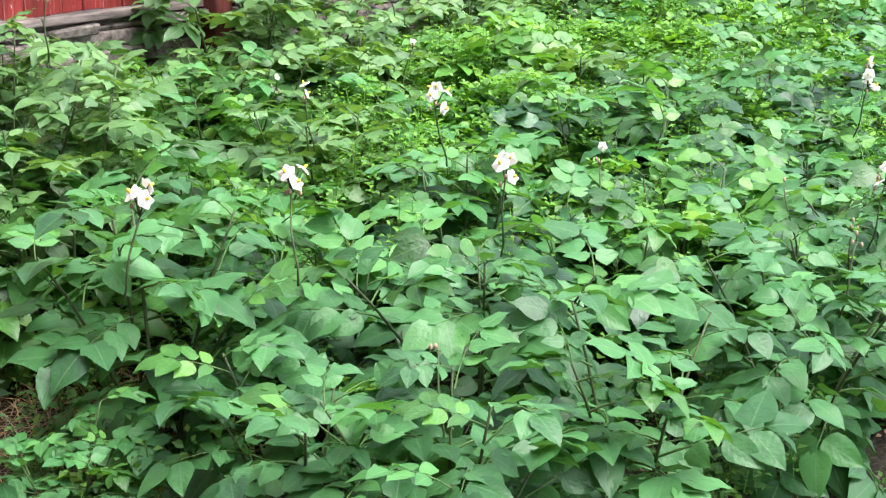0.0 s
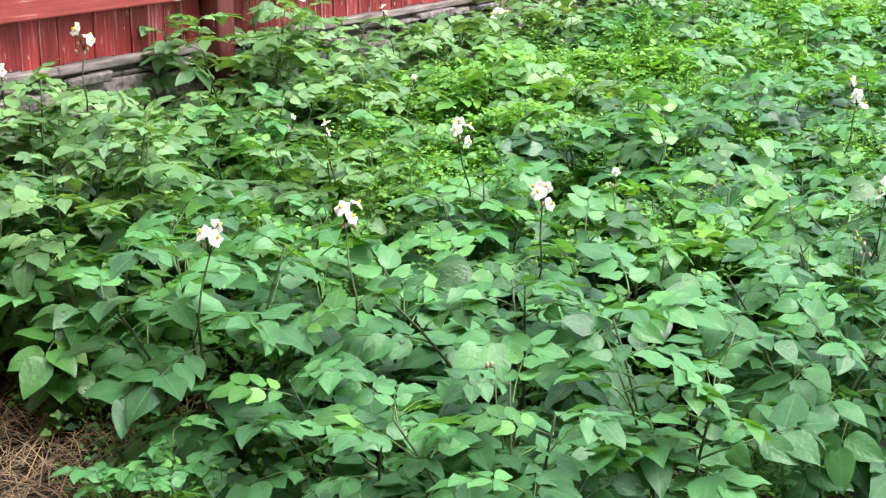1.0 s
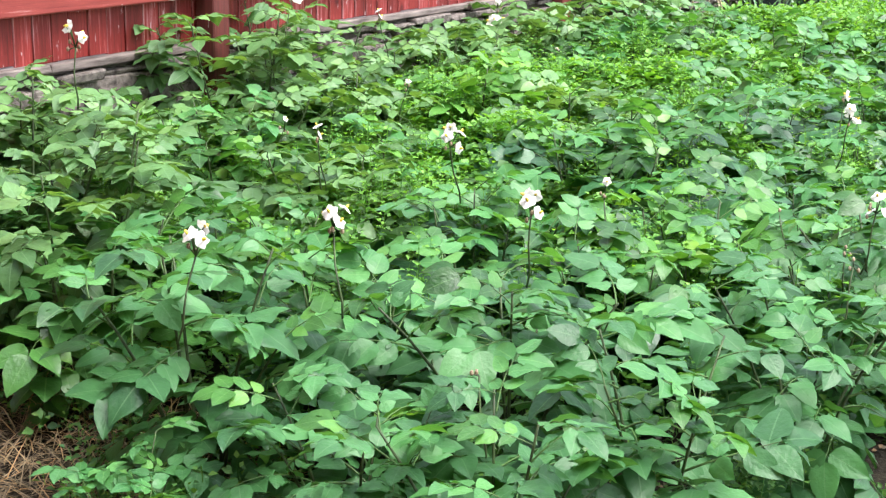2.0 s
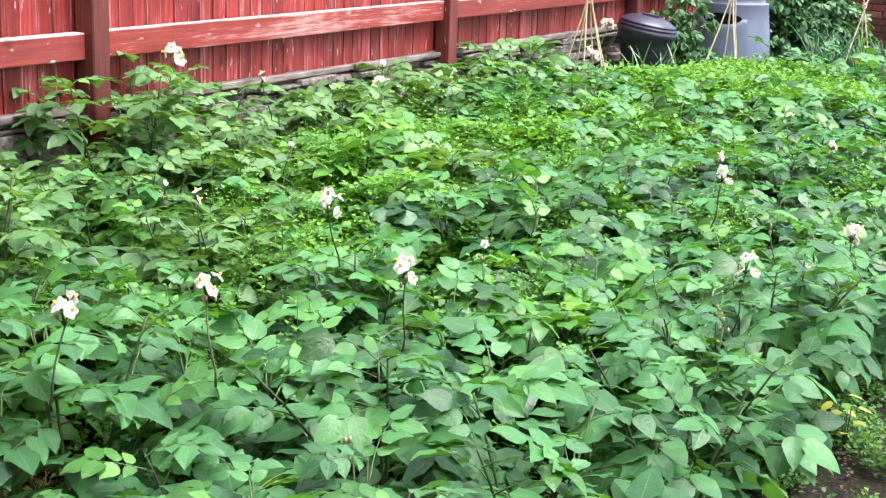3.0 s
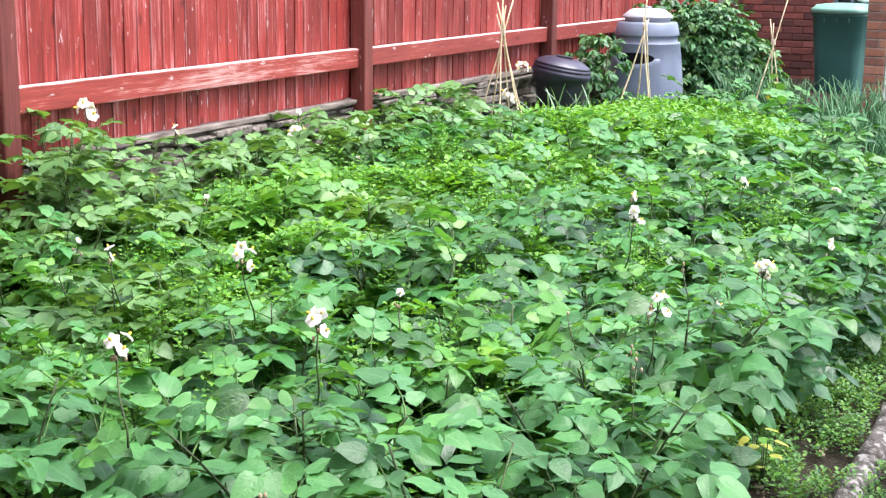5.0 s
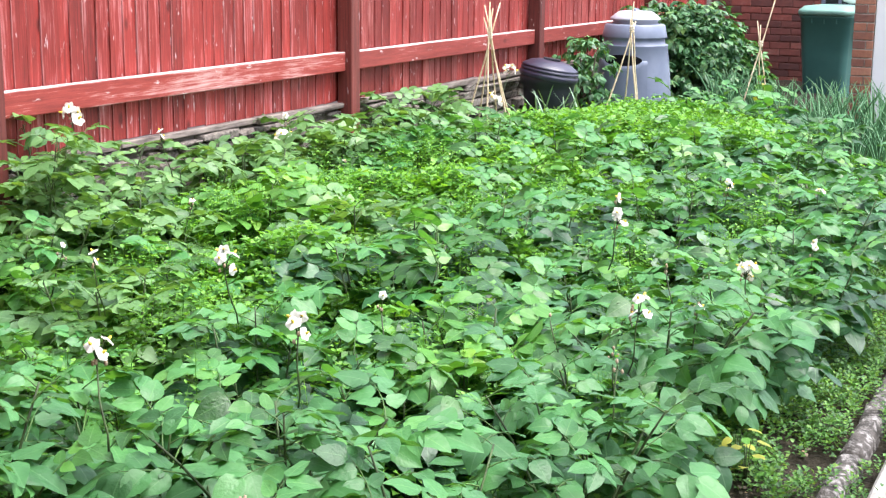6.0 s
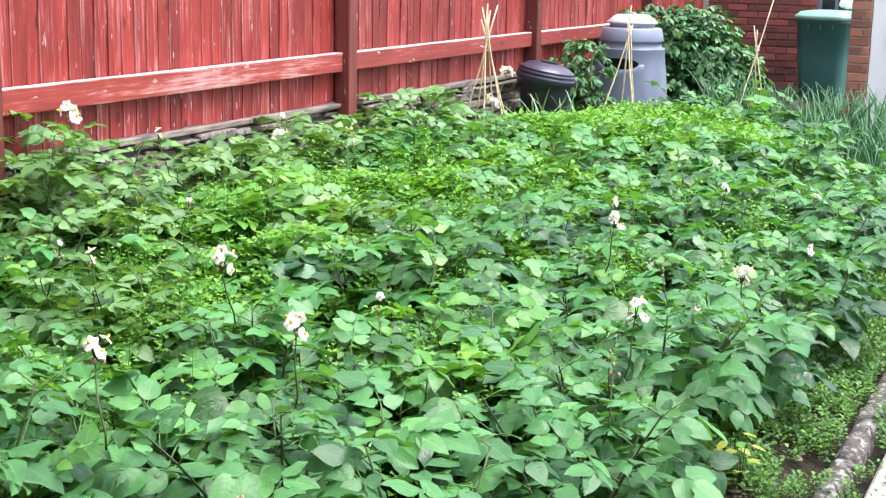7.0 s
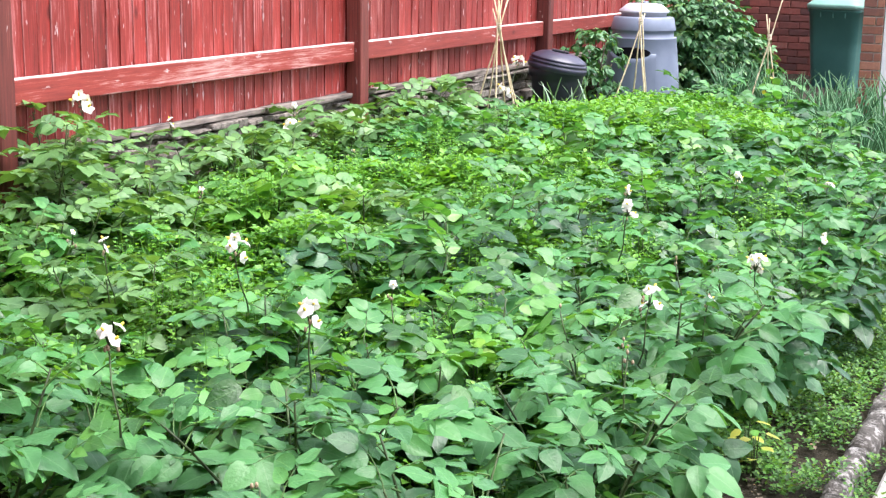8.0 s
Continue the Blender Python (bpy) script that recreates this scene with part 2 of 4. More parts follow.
kt.links.new(mix(kt, lichen, kb.inputs["Base Color"].links[0].from_socket, (0.42, 0.40, 0.38)), kb.inputs["Base Color"])
M_GREYP = plain("grey_bin_plastic", (0.120, 0.145, 0.205), (0.180, 0.21, 0.28), 3, 0.42, 0.5, 0.1)
M_PALEP = plain("pale_grey_plastic", (0.44, 0.45, 0.52), (0.56, 0.57, 0.63), 3, 0.45, 0.5, 0.1)
M_BLACKP = plain("black_plastic", (0.008, 0.009, 0.015), (0.019, 0.020, 0.031), 4, 0.38, 0.5, 0.1)
M_SLOT_SHADE = plain("slot_shade", (0.004, 0.004, 0.005), (0.008, 0.008, 0.01), 4, 0.9, 0.1, 0.1)
M_LIDP = plain("dark_lid_plastic", (0.020, 0.019, 0.036), (0.042, 0.040, 0.068), 4, 0.36, 0.5, 0.1)
M_GREENP = plain("green_bin_plastic", (0.028, 0.108, 0.092), (0.045, 0.145, 0.125), 3, 0.45, 0.5, 0.15)
# Lid colour, paler than the bin body.
M_GLID = plain("pale_green_lid", (0.10, 0.23, 0.18), (0.19, 0.33, 0.27), 4, 0.5, 0.4, 0.15)
M_CANE = plain("bamboo", (0.45, 0.34, 0.19), (0.74, 0.64, 0.44), 16, 0.55, 0.4, 0.2)
M_WHITE = plain("white_door_paint", (0.80, 0.80, 0.80), (0.87, 0.87, 0.87), 2, 0.35, 0.5, 0.05)
M_BLUE = plain("blue_plate", (0.02, 0.03, 0.12), (0.03, 0.05, 0.18), 4, 0.4)
M_STRING = plain("pale_string", (0.5, 0.45, 0.35), (0.7, 0.64, 0.5), 40, 0.9)
M_BARK = plain("bark", (0.04, 0.03, 0.02), (0.11, 0.085, 0.06), 25, 0.9)
M_GLASS, _nt, _b = base("dark_glass", 0.08, 0.5)
_b.inputs["Base Color"].default_value = (0.02, 0.02, 0.025, 1)


# ---- builders ----
class Shape:
    """Vertices, faces, UVs and material slots of one mesh in the making."""

    def __init__(self):
        self.v, self.f, self.uv, self.slot = [], [], [], []

    def face(self, idx, uvs=None, slot=0):
        self.f.append(idx)
        self.uv.extend(uvs or [(0.0, 0.0)] * len(idx))
        self.slot.append(slot)

    def tube(self, pts, radii, sides=6, slot=0, caps=True):
        first = len(self.v)
        for i, p in enumerate(pts):
            ahead = (pts[min(i + 1, len(pts) - 1)] - pts[max(i - 1, 0)]).normalized()
            x = ahead.cross(Vector((0.31, 0.17, 0.93)))
            if x.length < 0.05:
                x = ahead.cross(Vector((1, 0, 0)))
            x.normalize()
            y = ahead.cross(x)
            for k in range(sides):
                a = 2 * math.pi * k / sides
                self.v.append(p + radii[i] * (math.cos(a) * x + math.sin(a) * y))
        for i in range(len(pts) - 1):
            for k in range(sides):
                a, b = first + i * sides + k, first + i * sides + (k + 1) % sides
                self.face((a, b, b + sides, a + sides), slot=slot)
        if caps:
            self.face(tuple(first + k for k in reversed(range(sides))), slot=slot)
            self.face(tuple(first + (len(pts) - 1) * sides + k for k in range(sides)), slot=slot)

    def blade(self, m, length, width, fold, droop, rng, profile, slot=0, wave=0.06, across=(-1, 0, 1)):
        """A leaf blade along local +x of m: outline given by (way along, half width) pairs, folded up along its midrib and drooping to its tip."""
        first, n = len(self.v), len(across)
        curl = rng.uniform(0.5, 1.1)
        for t, p in profile:
            a = droop * t
            x, z = length * t * math.cos(a * 0.5), -length * t * math.sin(a * 0.5)
            left, right = rng.uniform(-wave, wave) * width, rng.uniform(-wave, wave) * width
            for u in across:
                w = u * width * 0.5 * p
                lift = abs(w) * fold - curl * fold * w * w / width * 2.0 + (left if u < 0 else right) * abs(u) * p
                self.v.append(m @ Vector((x + lift * math.sin(a), w, z + lift)))
        self.v.append(m @ Vector((length * math.cos(droop * 0.5), 0, -length * math.sin(droop * 0.5))))
        tip = len(self.v) - 1
        us = [0.5 + 0.5 * u for u in across]
        for j in range(len(profile) - 1):
            t0, t1 = profile[j][0], profile[j + 1][0]
            for k in range(n - 1):
                a = first + n * j + k
                self.face((a, a + n, a + n + 1, a + 1), [(us[k], t0), (us[k], t1), (us[k + 1], t1), (us[k + 1], t0)], slot)
        a, t0 = first + n * (len(profile) - 1), profile[-1][0]
        for k in range(n - 1):
            self.face((a + k, tip, a + k + 1), [(us[k], t0), (0.5, 1), (us[k + 1], t0)], slot)

    def box(self, lo, hi, jitter=0.0, rng=random, slot=0):
        first = len(self.v)
        for z in (lo[2], hi[2]):
            for x, y in ((lo[0], lo[1]), (hi[0], lo[1]), (hi[0], hi[1]), (lo[0], hi[1])):
                self.v.append(Vector((x, y, z)) + Vector([rng.uniform(-jitter, jitter) for _ in range(3)]))
        for q in ((3, 2, 1, 0), (4, 5, 6, 7), (0, 1, 5, 4), (1, 2, 6, 5), (2, 3, 7, 6), (3, 0, 4, 7)):
            self.face(tuple(first + i for i in q), slot=slot)

    def lathe(self, rings, sides=32, slot=0, m=None):
        """Rings of (radius, height) turned round z, closed at both ends."""
        first = len(self.v)
        m = m or Matrix()
        for r, z in rings:
            for k in range(sides):
                a = 2 * math.pi * k / sides
                self.v.append(m @ Vector((r * math.cos(a), r * math.sin(a), z)))
        for i in range(len(rings) - 1):
            for k in range(sides):
                a, b = first + i * sides + k, first + i * sides + (k + 1) % sides
                self.face((a, b, b + sides, a + sides), slot=slot)
        self.face(tuple(first + k for k in reversed(range(sides))), slot=slot)
        self.face(tuple(first + (len(rings) - 1) * sides + k for k in range(sides)), slot=slot)

    def mesh(self, name, materials, smooth=True):
        me = bpy.data.meshes.new(name)
        me.from_pydata(self.v, [], self.f)
        lay = me.uv_layers.new(name="UVMap")
        lay.data.foreach_set("uv", [c for p in self.uv for c in p])
        for m in materials:
            me.materials.append(m)
        me.polygons.foreach_set("material_index", self.slot)
        me.polygons.foreach_set("use_smooth", [smooth] * len(self.f))
        me.update()
        return me


def bevelled(me, width, segments=2):
    bm = bmesh.new()
    bm.from_mesh(me)
    bmesh.ops.bevel(bm, geom=bm.edges[:], offset=width, segments=segments, affect="EDGES", profile=0.5)
    bm.to_mesh(me)
    bm.free()
    return me


def block(name, lo, hi, material, width=0.004, jitter=0.0, rng=random, segments=1):
    s = Shape()
    s.box(lo, hi, jitter, rng)
    return bevelled(s.mesh(name, [material], False), width, segments)


def part(name, me, parent, label="", at=None):
    ob = new(name, me)
    ob.parent = parent
    if at is not None:
        ob.matrix_basis = at
    if label:
        ob["label"] = label
    return ob


def thing(name, label, category, group="", kind="", me=None, at=None):
    ob = tagged(new(name, me), label, category, group, kind)
    if at is not None:
        ob.matrix_basis = at
    return ob


def cloud(name, places, sprig, material, label, category):
    """One object of kind stuff: the sprig (vertices, quads) repeated at every place (4 x 4 matrices)."""
    v, f = sprig
    v = np.c_[np.array(v, dtype=np.float32), np.ones(len(v), dtype=np.float32)]
    mats = np.array(places, dtype=np.float32)
    allv = np.einsum("nij,kj->nki", mats, v)[..., :3].reshape(-1, 3)
    f = np.array(f, dtype=np.int32)
    allf = (f[None] + (np.arange(len(mats), dtype=np.int32) * len(v))[:, None, None]).reshape(-1, 4)
    me = bpy.data.meshes.new(name)
    me.vertices.add(len(allv))
    me.vertices.foreach_set("co", allv.ravel())
    me.loops.add(allf.size)
    me.loops.foreach_set("vertex_index", allf.ravel())
    me.polygons.add(len(allf))
    me.polygons.foreach_set("loop_start", np.arange(0, allf.size, 4, dtype=np.int32))
    me.update(calc_edges=True)
    me.materials.append(material)
    return thing(name, label, category, kind="stuff", me=me)


# ---- ground ----
POST_Y, BAY = 8.007, 2.983
FENCE_END, WALL_Y, PIER_Y = 16.25, 16.3, 13.1


def ground_z(x, y):
    """The bed rises towards the fence and a little towards the house."""
    up = 0.16 * max(0.0, min(1.0, (3.1 - x) / 2.6)) * max(0.0, min(1.0, (y - 2.2) / 2.0))
    return up + 0.10 * max(0.0, min(1.0, (y - 10.0) / 4.0)) * max(0.0, min(1.0, (3.3 - x) / 0.6))


def build_ground():
    xs = [-45, -15, -4, -1] + [i * 0.1 for i in range(-2, 36)] + [4, 5, 8, 18, 45]
    ys = [-45, -15, -4, -1] + [i * 0.12 for i in range(0, 142)] + [18, 24, 60]
    s = Shape()
    for y in ys:
        for x in xs:
            z = ground_z(x, y)
            if -0.2 < x < 3.4 and 0 < y < 17:
                z += 0.05 * (noise.noise((x * 2.5, y * 2.5, 0))) + 0.02 * noise.noise((x * 9, y * 9, 3))
            else:
                z -= 0.02
            s.v.append(Vector((x, y, z)))
    n = len(xs)
    for j in range(len(ys) - 1):
        for i in range(n - 1):
            a = j * n + i
            s.face((a, a + 1, a + n + 1, a + n))
    thing("ground", "dark bare garden soil under the vegetable bed", "ground", kind="structure", me=s.mesh("ground", [M_SOIL]))


build_ground()
thing("path", "pale worn concrete garden path beside the bed", "path", kind="structure",
      me=block("path", (3.63, 0.11, -0.2), (5.4, PIER_Y, 0.04), M_CONC, 0.01))
rng = random.Random(5)
kerb = thing("kerb", "rough weathered concrete edging along the path", "kerb", kind="structure")


def kerb_stone(y0, y1, side, top):
    """A worn length of concrete edging: a rounded section drawn along y with broken, uneven edges."""
    s = Shape()
    n = max(3, int((y1 - y0) / 0.05))
    section = ((0.0, -0.15), (0.0, -0.02), (0.006, 0.6), (0.024, 1.0), (0.062, 1.0), (0.082, 0.55), (0.088, -0.02), (0.088, -0.15))
    for i in range(n + 1):
        y = y0 + (y1 - y0) * i / n
        end = 0.010 if i in (0, n) else 0.0
        for k, (dx, h) in enumerate(section):
            z = h if h < 0 else h * (top - end)
            q = Vector((dx * 90, y * 22, h * 3 + 7))
            s.v.append(Vector((3.478 + side + dx + 0.010 * noise.noise(q), y, z + (0.014 * noise.noise(q * 1.3 + Vector((3, 5, 1))) if h > 0 else 0.0))))
    m = len(section)
    for i in range(n):
        for k in range(m - 1):
            a = i * m + k
            s.face((a, a + 1, a + m + 1, a + m))
    s.face(tuple(reversed(range(m))))
    s.face(tuple(n * m + k for k in range(m)))
    return s.mesh("kerb_stone", [M_KERB])


y = 0.12
while y < 12.8:
    n = rng.uniform(0.3, 0.8)
    part("kerb_stone", kerb_stone(y, y + n - rng.uniform(0.002, 0.014), rng.uniform(-0.008, 0.008) + max(0.0, min(0.05, 0.032 * (4.5 - y))), rng.uniform(0.028, 0.048)), kerb)
    y += n


# ---- fence ----
def build_fence():
    rng = random.Random(2)
    fence = thing("fence", "red-stained feather-edge board fence with worn rails", "fence", kind="structure")
    posts = [POST_Y + BAY * k for k in range(-2, 3)]
    for p in posts:
        part("post", block("post", (0.0, p, -0.2), (0.1, p + 0.1, 2.25), M_POST, 0.006, 0.0), fence, "dark red-brown square post")
    for a, b in zip(posts, posts[1:] + [FENCE_END]):
        s = Shape()
        s.box((0.004, a + 0.102, 0.897), (0.06, b - 0.002, 1.008), 0.002, rng)
        part("rail", bevelled(s.mesh("rail", [M_RAIL if 4 < a < 7 else M_RAIL_DEEP], False), 0.006, 2), fence, "red rail, its top edge pale from worn stain and painted sky light")
    shapes = []
    for k in range(14):
        s = Shape()
        w, t = 0.118, 0.017
        s.v = [Vector(p) for p in ((0, 0, 0), (t, 0, 0), (0.004, w, 0), (0, w, 0), (0, 0, 1.5), (t, 0, 1.5), (0.004, w, 1.5), (0, w, 1.5))]
        for q in ((3, 2, 1, 0), (4, 5, 6, 7), (0, 1, 5, 4), (1, 2, 6, 5), (2, 3, 7, 6), (3, 0, 4, 7)):
            s.face(q)
        shapes.append(bevelled(s.mesh("board", [M_BOARD if k < 7 else M_BOARD_DEEP], False), 0.002, 1))
    y, k = 0.15, 0
    while y < FENCE_END - 0.1:
        part("board", shapes[k % 7 + (7 if y > POST_Y else 0)], fence, at=pose(-0.023 + rng.uniform(-0.003, 0.003), y, 0.712 + rng.uniform(-0.006, 0.004),
                                                   rng.uniform(-0.25, 0.25), 0, -3.0 + rng.uniform(-1.2, 1.2)))
        y += 0.093 + rng.uniform(-0.008, 0.008)
        k += 1
    low = thing("low_wall", "low rubble stone wall with a grey plank capping", "wall", kind="structure",
                me=block("low_wall", (-0.16, 0.12, -0.2), (-0.012, FENCE_END, 0.672), M_MORTAR, 0.004))
    y = 0.12
    while y < FENCE_END:
        n = rng.uniform(1.0, 2.0)
        e = min(y + n, FENCE_END)
        part("capping_plank", block("capping_plank", (-0.12, y, 0.676), (rng.uniform(0.032, 0.05), e - 0.006, 0.708), M_PLANK, 0.006, 0.006, rng, 2), low,
             "grey weathered plank")
        y = e
    z = 0.05
    courses = []
    while z < 0.64:
        h = min(rng.uniform(0.032, 0.062), 0.668 - z)
        courses.append((z, z + h))
        z += h + 0.008
    for z0, z1 in courses:
        y = -0.5 + rng.uniform(0, 0.2)
        while y < FENCE_END - 0.2:
            n = rng.uniform(0.12, 0.46)
            if 3.0 < y < 13.0 and z0 > 0.36:
                part("stone", block("stone", (-0.06, y, z0), (rng.uniform(0.005, 0.075), y + n - 0.012, z1 - rng.uniform(-0.004, 0.012)), M_STONE, 0.006, 0.010, rng, 1), low)
            y += n


build_fence()


# ---- potato plants ----
OVATE = ((0.0, 0.08), (0.05, 0.50), (0.15, 0.86), (0.32, 1.0), (0.55, 0.85), (0.77, 0.50), (0.93, 0.16))
SMALL = ((0.0, 0.15), (0.2, 0.85), (0.5, 1.0), (0.8, 0.55))
STRAP = ((0.0, 0.8), (0.12, 1.0), (0.25, 1.0), (0.4, 0.95), (0.55, 0.9), (0.7, 0.8), (0.82, 0.65), (0.92, 0.45))
BROAD = ((0.0, 0.5), (0.1, 0.9), (0.3, 1.0), (0.55, 0.93), (0.75, 0.7), (0.9, 0.4))
FINE = (-1, -0.5, 0, 0.5, 1)


def compound_leaf(seed, pairs, material, across=(-1, 0, 1), fold=1.0):
    """A potato leaf of unit scale (about 0.25 m): an arching stalk with pairs of ovate leaflets, tiny ones between, and a larger end leaflet."""
    rng = random.Random(seed)
    s = Shape()
    length = 0.185 * rng.uniform(0.9, 1.1)
    arch = rng.uniform(0.45, 1.15)
    start = 0.30

    def along(t):
        a = start - arch * t
        return Vector((length * t * math.cos(start - arch * t * 0.5), 0.012 * math.sin(3 * t + seed), length * t * math.sin(start - arch * t * 0.5))), a

    pts = [along(i / 5)[0] for i in range(6)]
    s.tube(pts, [0.0030 - 0.0004 * i for i in range(6)], 4, 1, False)
    for k in range(pairs):
        t = 0.34 + 0.54 * k / max(1, pairs - 1)
        size = 0.062 + 0.028 * k / max(1, pairs - 1)
        for side in (-1, 1):
            p, a = along(t + rng.uniform(-0.03, 0.03))
            yaw = side * rng.uniform(0.85, 1.3)
            m = (Matrix.Translation(p) @ Matrix.Rotation(-a * 0.8, 4, "Y") @ Matrix.Rotation(yaw, 4, "Z")
                 @ Matrix.Rotation(rng.uniform(-0.25, 0.36), 4, "Y") @ Matrix.Rotation(side * rng.uniform(-0.38, 0.22), 4, "X"))
            m = m @ Matrix.Translation((0.008, 0, 0))
            n = size * rng.uniform(0.98, 1.28)
            s.blade(m, n, n * rng.uniform(0.63, 0.76), fold * rng.uniform(0.15, 0.55), rng.uniform(0.15, 0.65), rng, OVATE, 0, 0.10, across)
        if k < pairs - 1:
            p, a = along(t + 0.27 / pairs)
            for side in (-1, 1):
                m = Matrix.Translation(p) @ Matrix.Rotation(side * 1.3, 4, "Z") @ Matrix.Rotation(0.2, 4, "Y")
                s.blade(m, 0.020, 0.014, 0.2, 0.3, rng, SMALL)
    p, a = along(1.0)
    m = Matrix.Translation(p) @ Matrix.Rotation(-a, 4, "Y") @ Matrix.Rotation(rng.uniform(-0.25, 0.25), 4, "Z")
    n = 0.108 * rng.uniform(0.9, 1.12)
    s.blade(m, n, n * rng.uniform(0.60, 0.72), fold * rng.uniform(0.15, 0.6), rng.uniform(0.2, 0.7), rng, OVATE, 0, 0.09, across)
    return s.mesh("leaf", [material, M_STALK])


LEAVES = [compound_leaf(11 + k, 3 if k % 3 else 4, M_LEAF) for k in range(12)]
YOUNG = [compound_leaf(61 + k, 3, M_YOUNG if k % 2 else M_LEAF) for k in range(4)]
PALE = [compound_leaf(31 + k, 3 if k % 3 else 4, M_LIGHT) for k in range(6)]
FRONT_LEAVES = [compound_leaf(11 + k, 3 if k % 4 else 2, M_FRONT, FINE) for k in range(12)]
BLUISH = [compound_leaf(41 + k, 3 if k % 3 else 4, M_BLUISH) for k in range(8)]
DUSTY = [compound_leaf(71 + k, 3 if k % 3 else 4, M_DUSTY) for k in range(8)]
YELLOWED = [compound_leaf(91, 2, M_YELLOW)]


def potato_plant(seed, tall, leaves, label, leaf_size=1.0, spread=1.0):
    """One plant: several leaning stems from one root, each with leaves all the way up and a tuft of young ones."""
    rng = random.Random(seed)
    plant = thing("potato_plant", label, "plant", group="potato plants in the bed")
    count = rng.randint(4, 5) if spread < 1 else rng.randint(5, 6)
    for i in range(count):
        az = 2 * math.pi * (i + rng.uniform(-0.3, 0.3)) / count
        lean = rng.uniform(0.10, 0.44) if spread < 1 else rng.uniform(0.12, 0.60)
        tallness = tall * rng.uniform(0.78, 1.05)
        out = Vector((math.cos(az), math.sin(az), 0))
        pts = []
        for j in range(8):
            t = j / 7
            r = 0.03 + tallness * (1.1 * lean * t ** 1.8 if spread < 1 else lean * t - 0.25 * lean * t * t)
            pts.append(out * r + Vector((0, 0, tallness * (t - 0.16 * lean * t * t) - 0.03)))
        s = Shape()
        s.tube(pts, [0.0056 - 0.00045 * j for j in range(8)], 6)
        part("stem", s.mesh("stem", [M_STEM]), plant)
        number = rng.randint(8, 9) + (3 if leaf_size < 0.9 else 0) + (2 if spread < 1 else 0)
        turn = rng.uniform(0, 6.28)
        for k in range(number):
            t = 0.24 + 0.75 * (k / (number - 1)) ** (0.6 if leaf_size < 0.9 else 0.8)
            f = t * 7
            j = min(int(f), 6)
            p = pts[j].lerp(pts[j + 1], f - j)
            turn += 2.4 + rng.uniform(-0.3, 0.3)
            top = k >= number - 3
            yaw = turn
            toward = math.atan2(out.y, out.x)
            if not top:
                gap = (yaw - toward + math.pi) % (2 * math.pi) - math.pi
                yaw = toward + gap * (0.72 if spread == 1 or t > 0.6 else 1.0)
            lift = -0.15 + 0.6 * t + rng.uniform(-0.2, 0.2)
            if top:
                lift = rng.uniform(0.2, 0.75)
            if spread < 1 and t < 0.55:
                lift -= 0.3
            size = leaf_size * rng.uniform(0.85, 1.12) * (1.0 if t > 0.35 else 0.85) * (0.74 if top else 1.0)
            m = (Matrix.Translation(p) @ Matrix.Rotation(yaw, 4, "Z") @ Matrix.Rotation(-lift, 4, "Y")
                 @ Matrix.Rotation(rng.uniform(-0.45, 0.45), 4, "X") @ Matrix.Scale(size, 4))
            me = rng.choice(YOUNG if top and (leaves in (LEAVES, BLUISH) or leaves is FRONT_LEAVES and k % 2) else leaves)
            if k == 0 and rng.random() < 0.03:
                me = YELLOWED[0]
            part("leaf", me, plant, at=m)
    return plant


PATCHES = ((0.75, 5.3, 0.22, 0.35), (1.5, 5.1, 0.26, 0.32), (2.55, 4.35, 0.20, 0.26), (0.95, 9.5, 0.45, 0.75), (1.4, 10.0, 0.60, 0.75),
           (1.9, 9.8, 0.45, 0.6), (1.5, 9.3, 0.6, 0.4), (1.5, 7.6, 0.40, 0.35), (2.3, 7.3, 0.3, 0.25), (0.8, 6.1, 0.2, 0.25), (2.1, 5.9, 0.25, 0.25), (1.0, 6.6, 0.3, 0.25),
           (1.8, 4.75, 0.2, 0.2), (0.6, 4.7, 0.2, 0.25), (1.2, 5.9, 0.2, 0.2), (2.2, 8.0, 0.25, 0.3), (1.3, 6.9, 0.25, 0.25))


def lush(x, y):
    """How thick the weeds stand: in patches between the potatoes, thickest at the far end."""
    d = 0.45 * noise.noise((x * 1.9 + 3, y * 1.6, 1.0)) + 0.35 * noise.noise((x * 3.6, y * 3.6, 5.0)) - 0.30
    for px, py, rx, ry in PATCHES:
        d += 0.85 * math.exp(-((x - px) / rx) ** 2 - ((y - py) / ry) ** 2)
    if 0.8 < x < 2.4:
        d -= 0.9 * math.exp(-((y - 8.4) / 0.2) ** 2)
    return d - 0.2 * max(0.0, min(1.0, 4.0 - y))


PLANTS = []


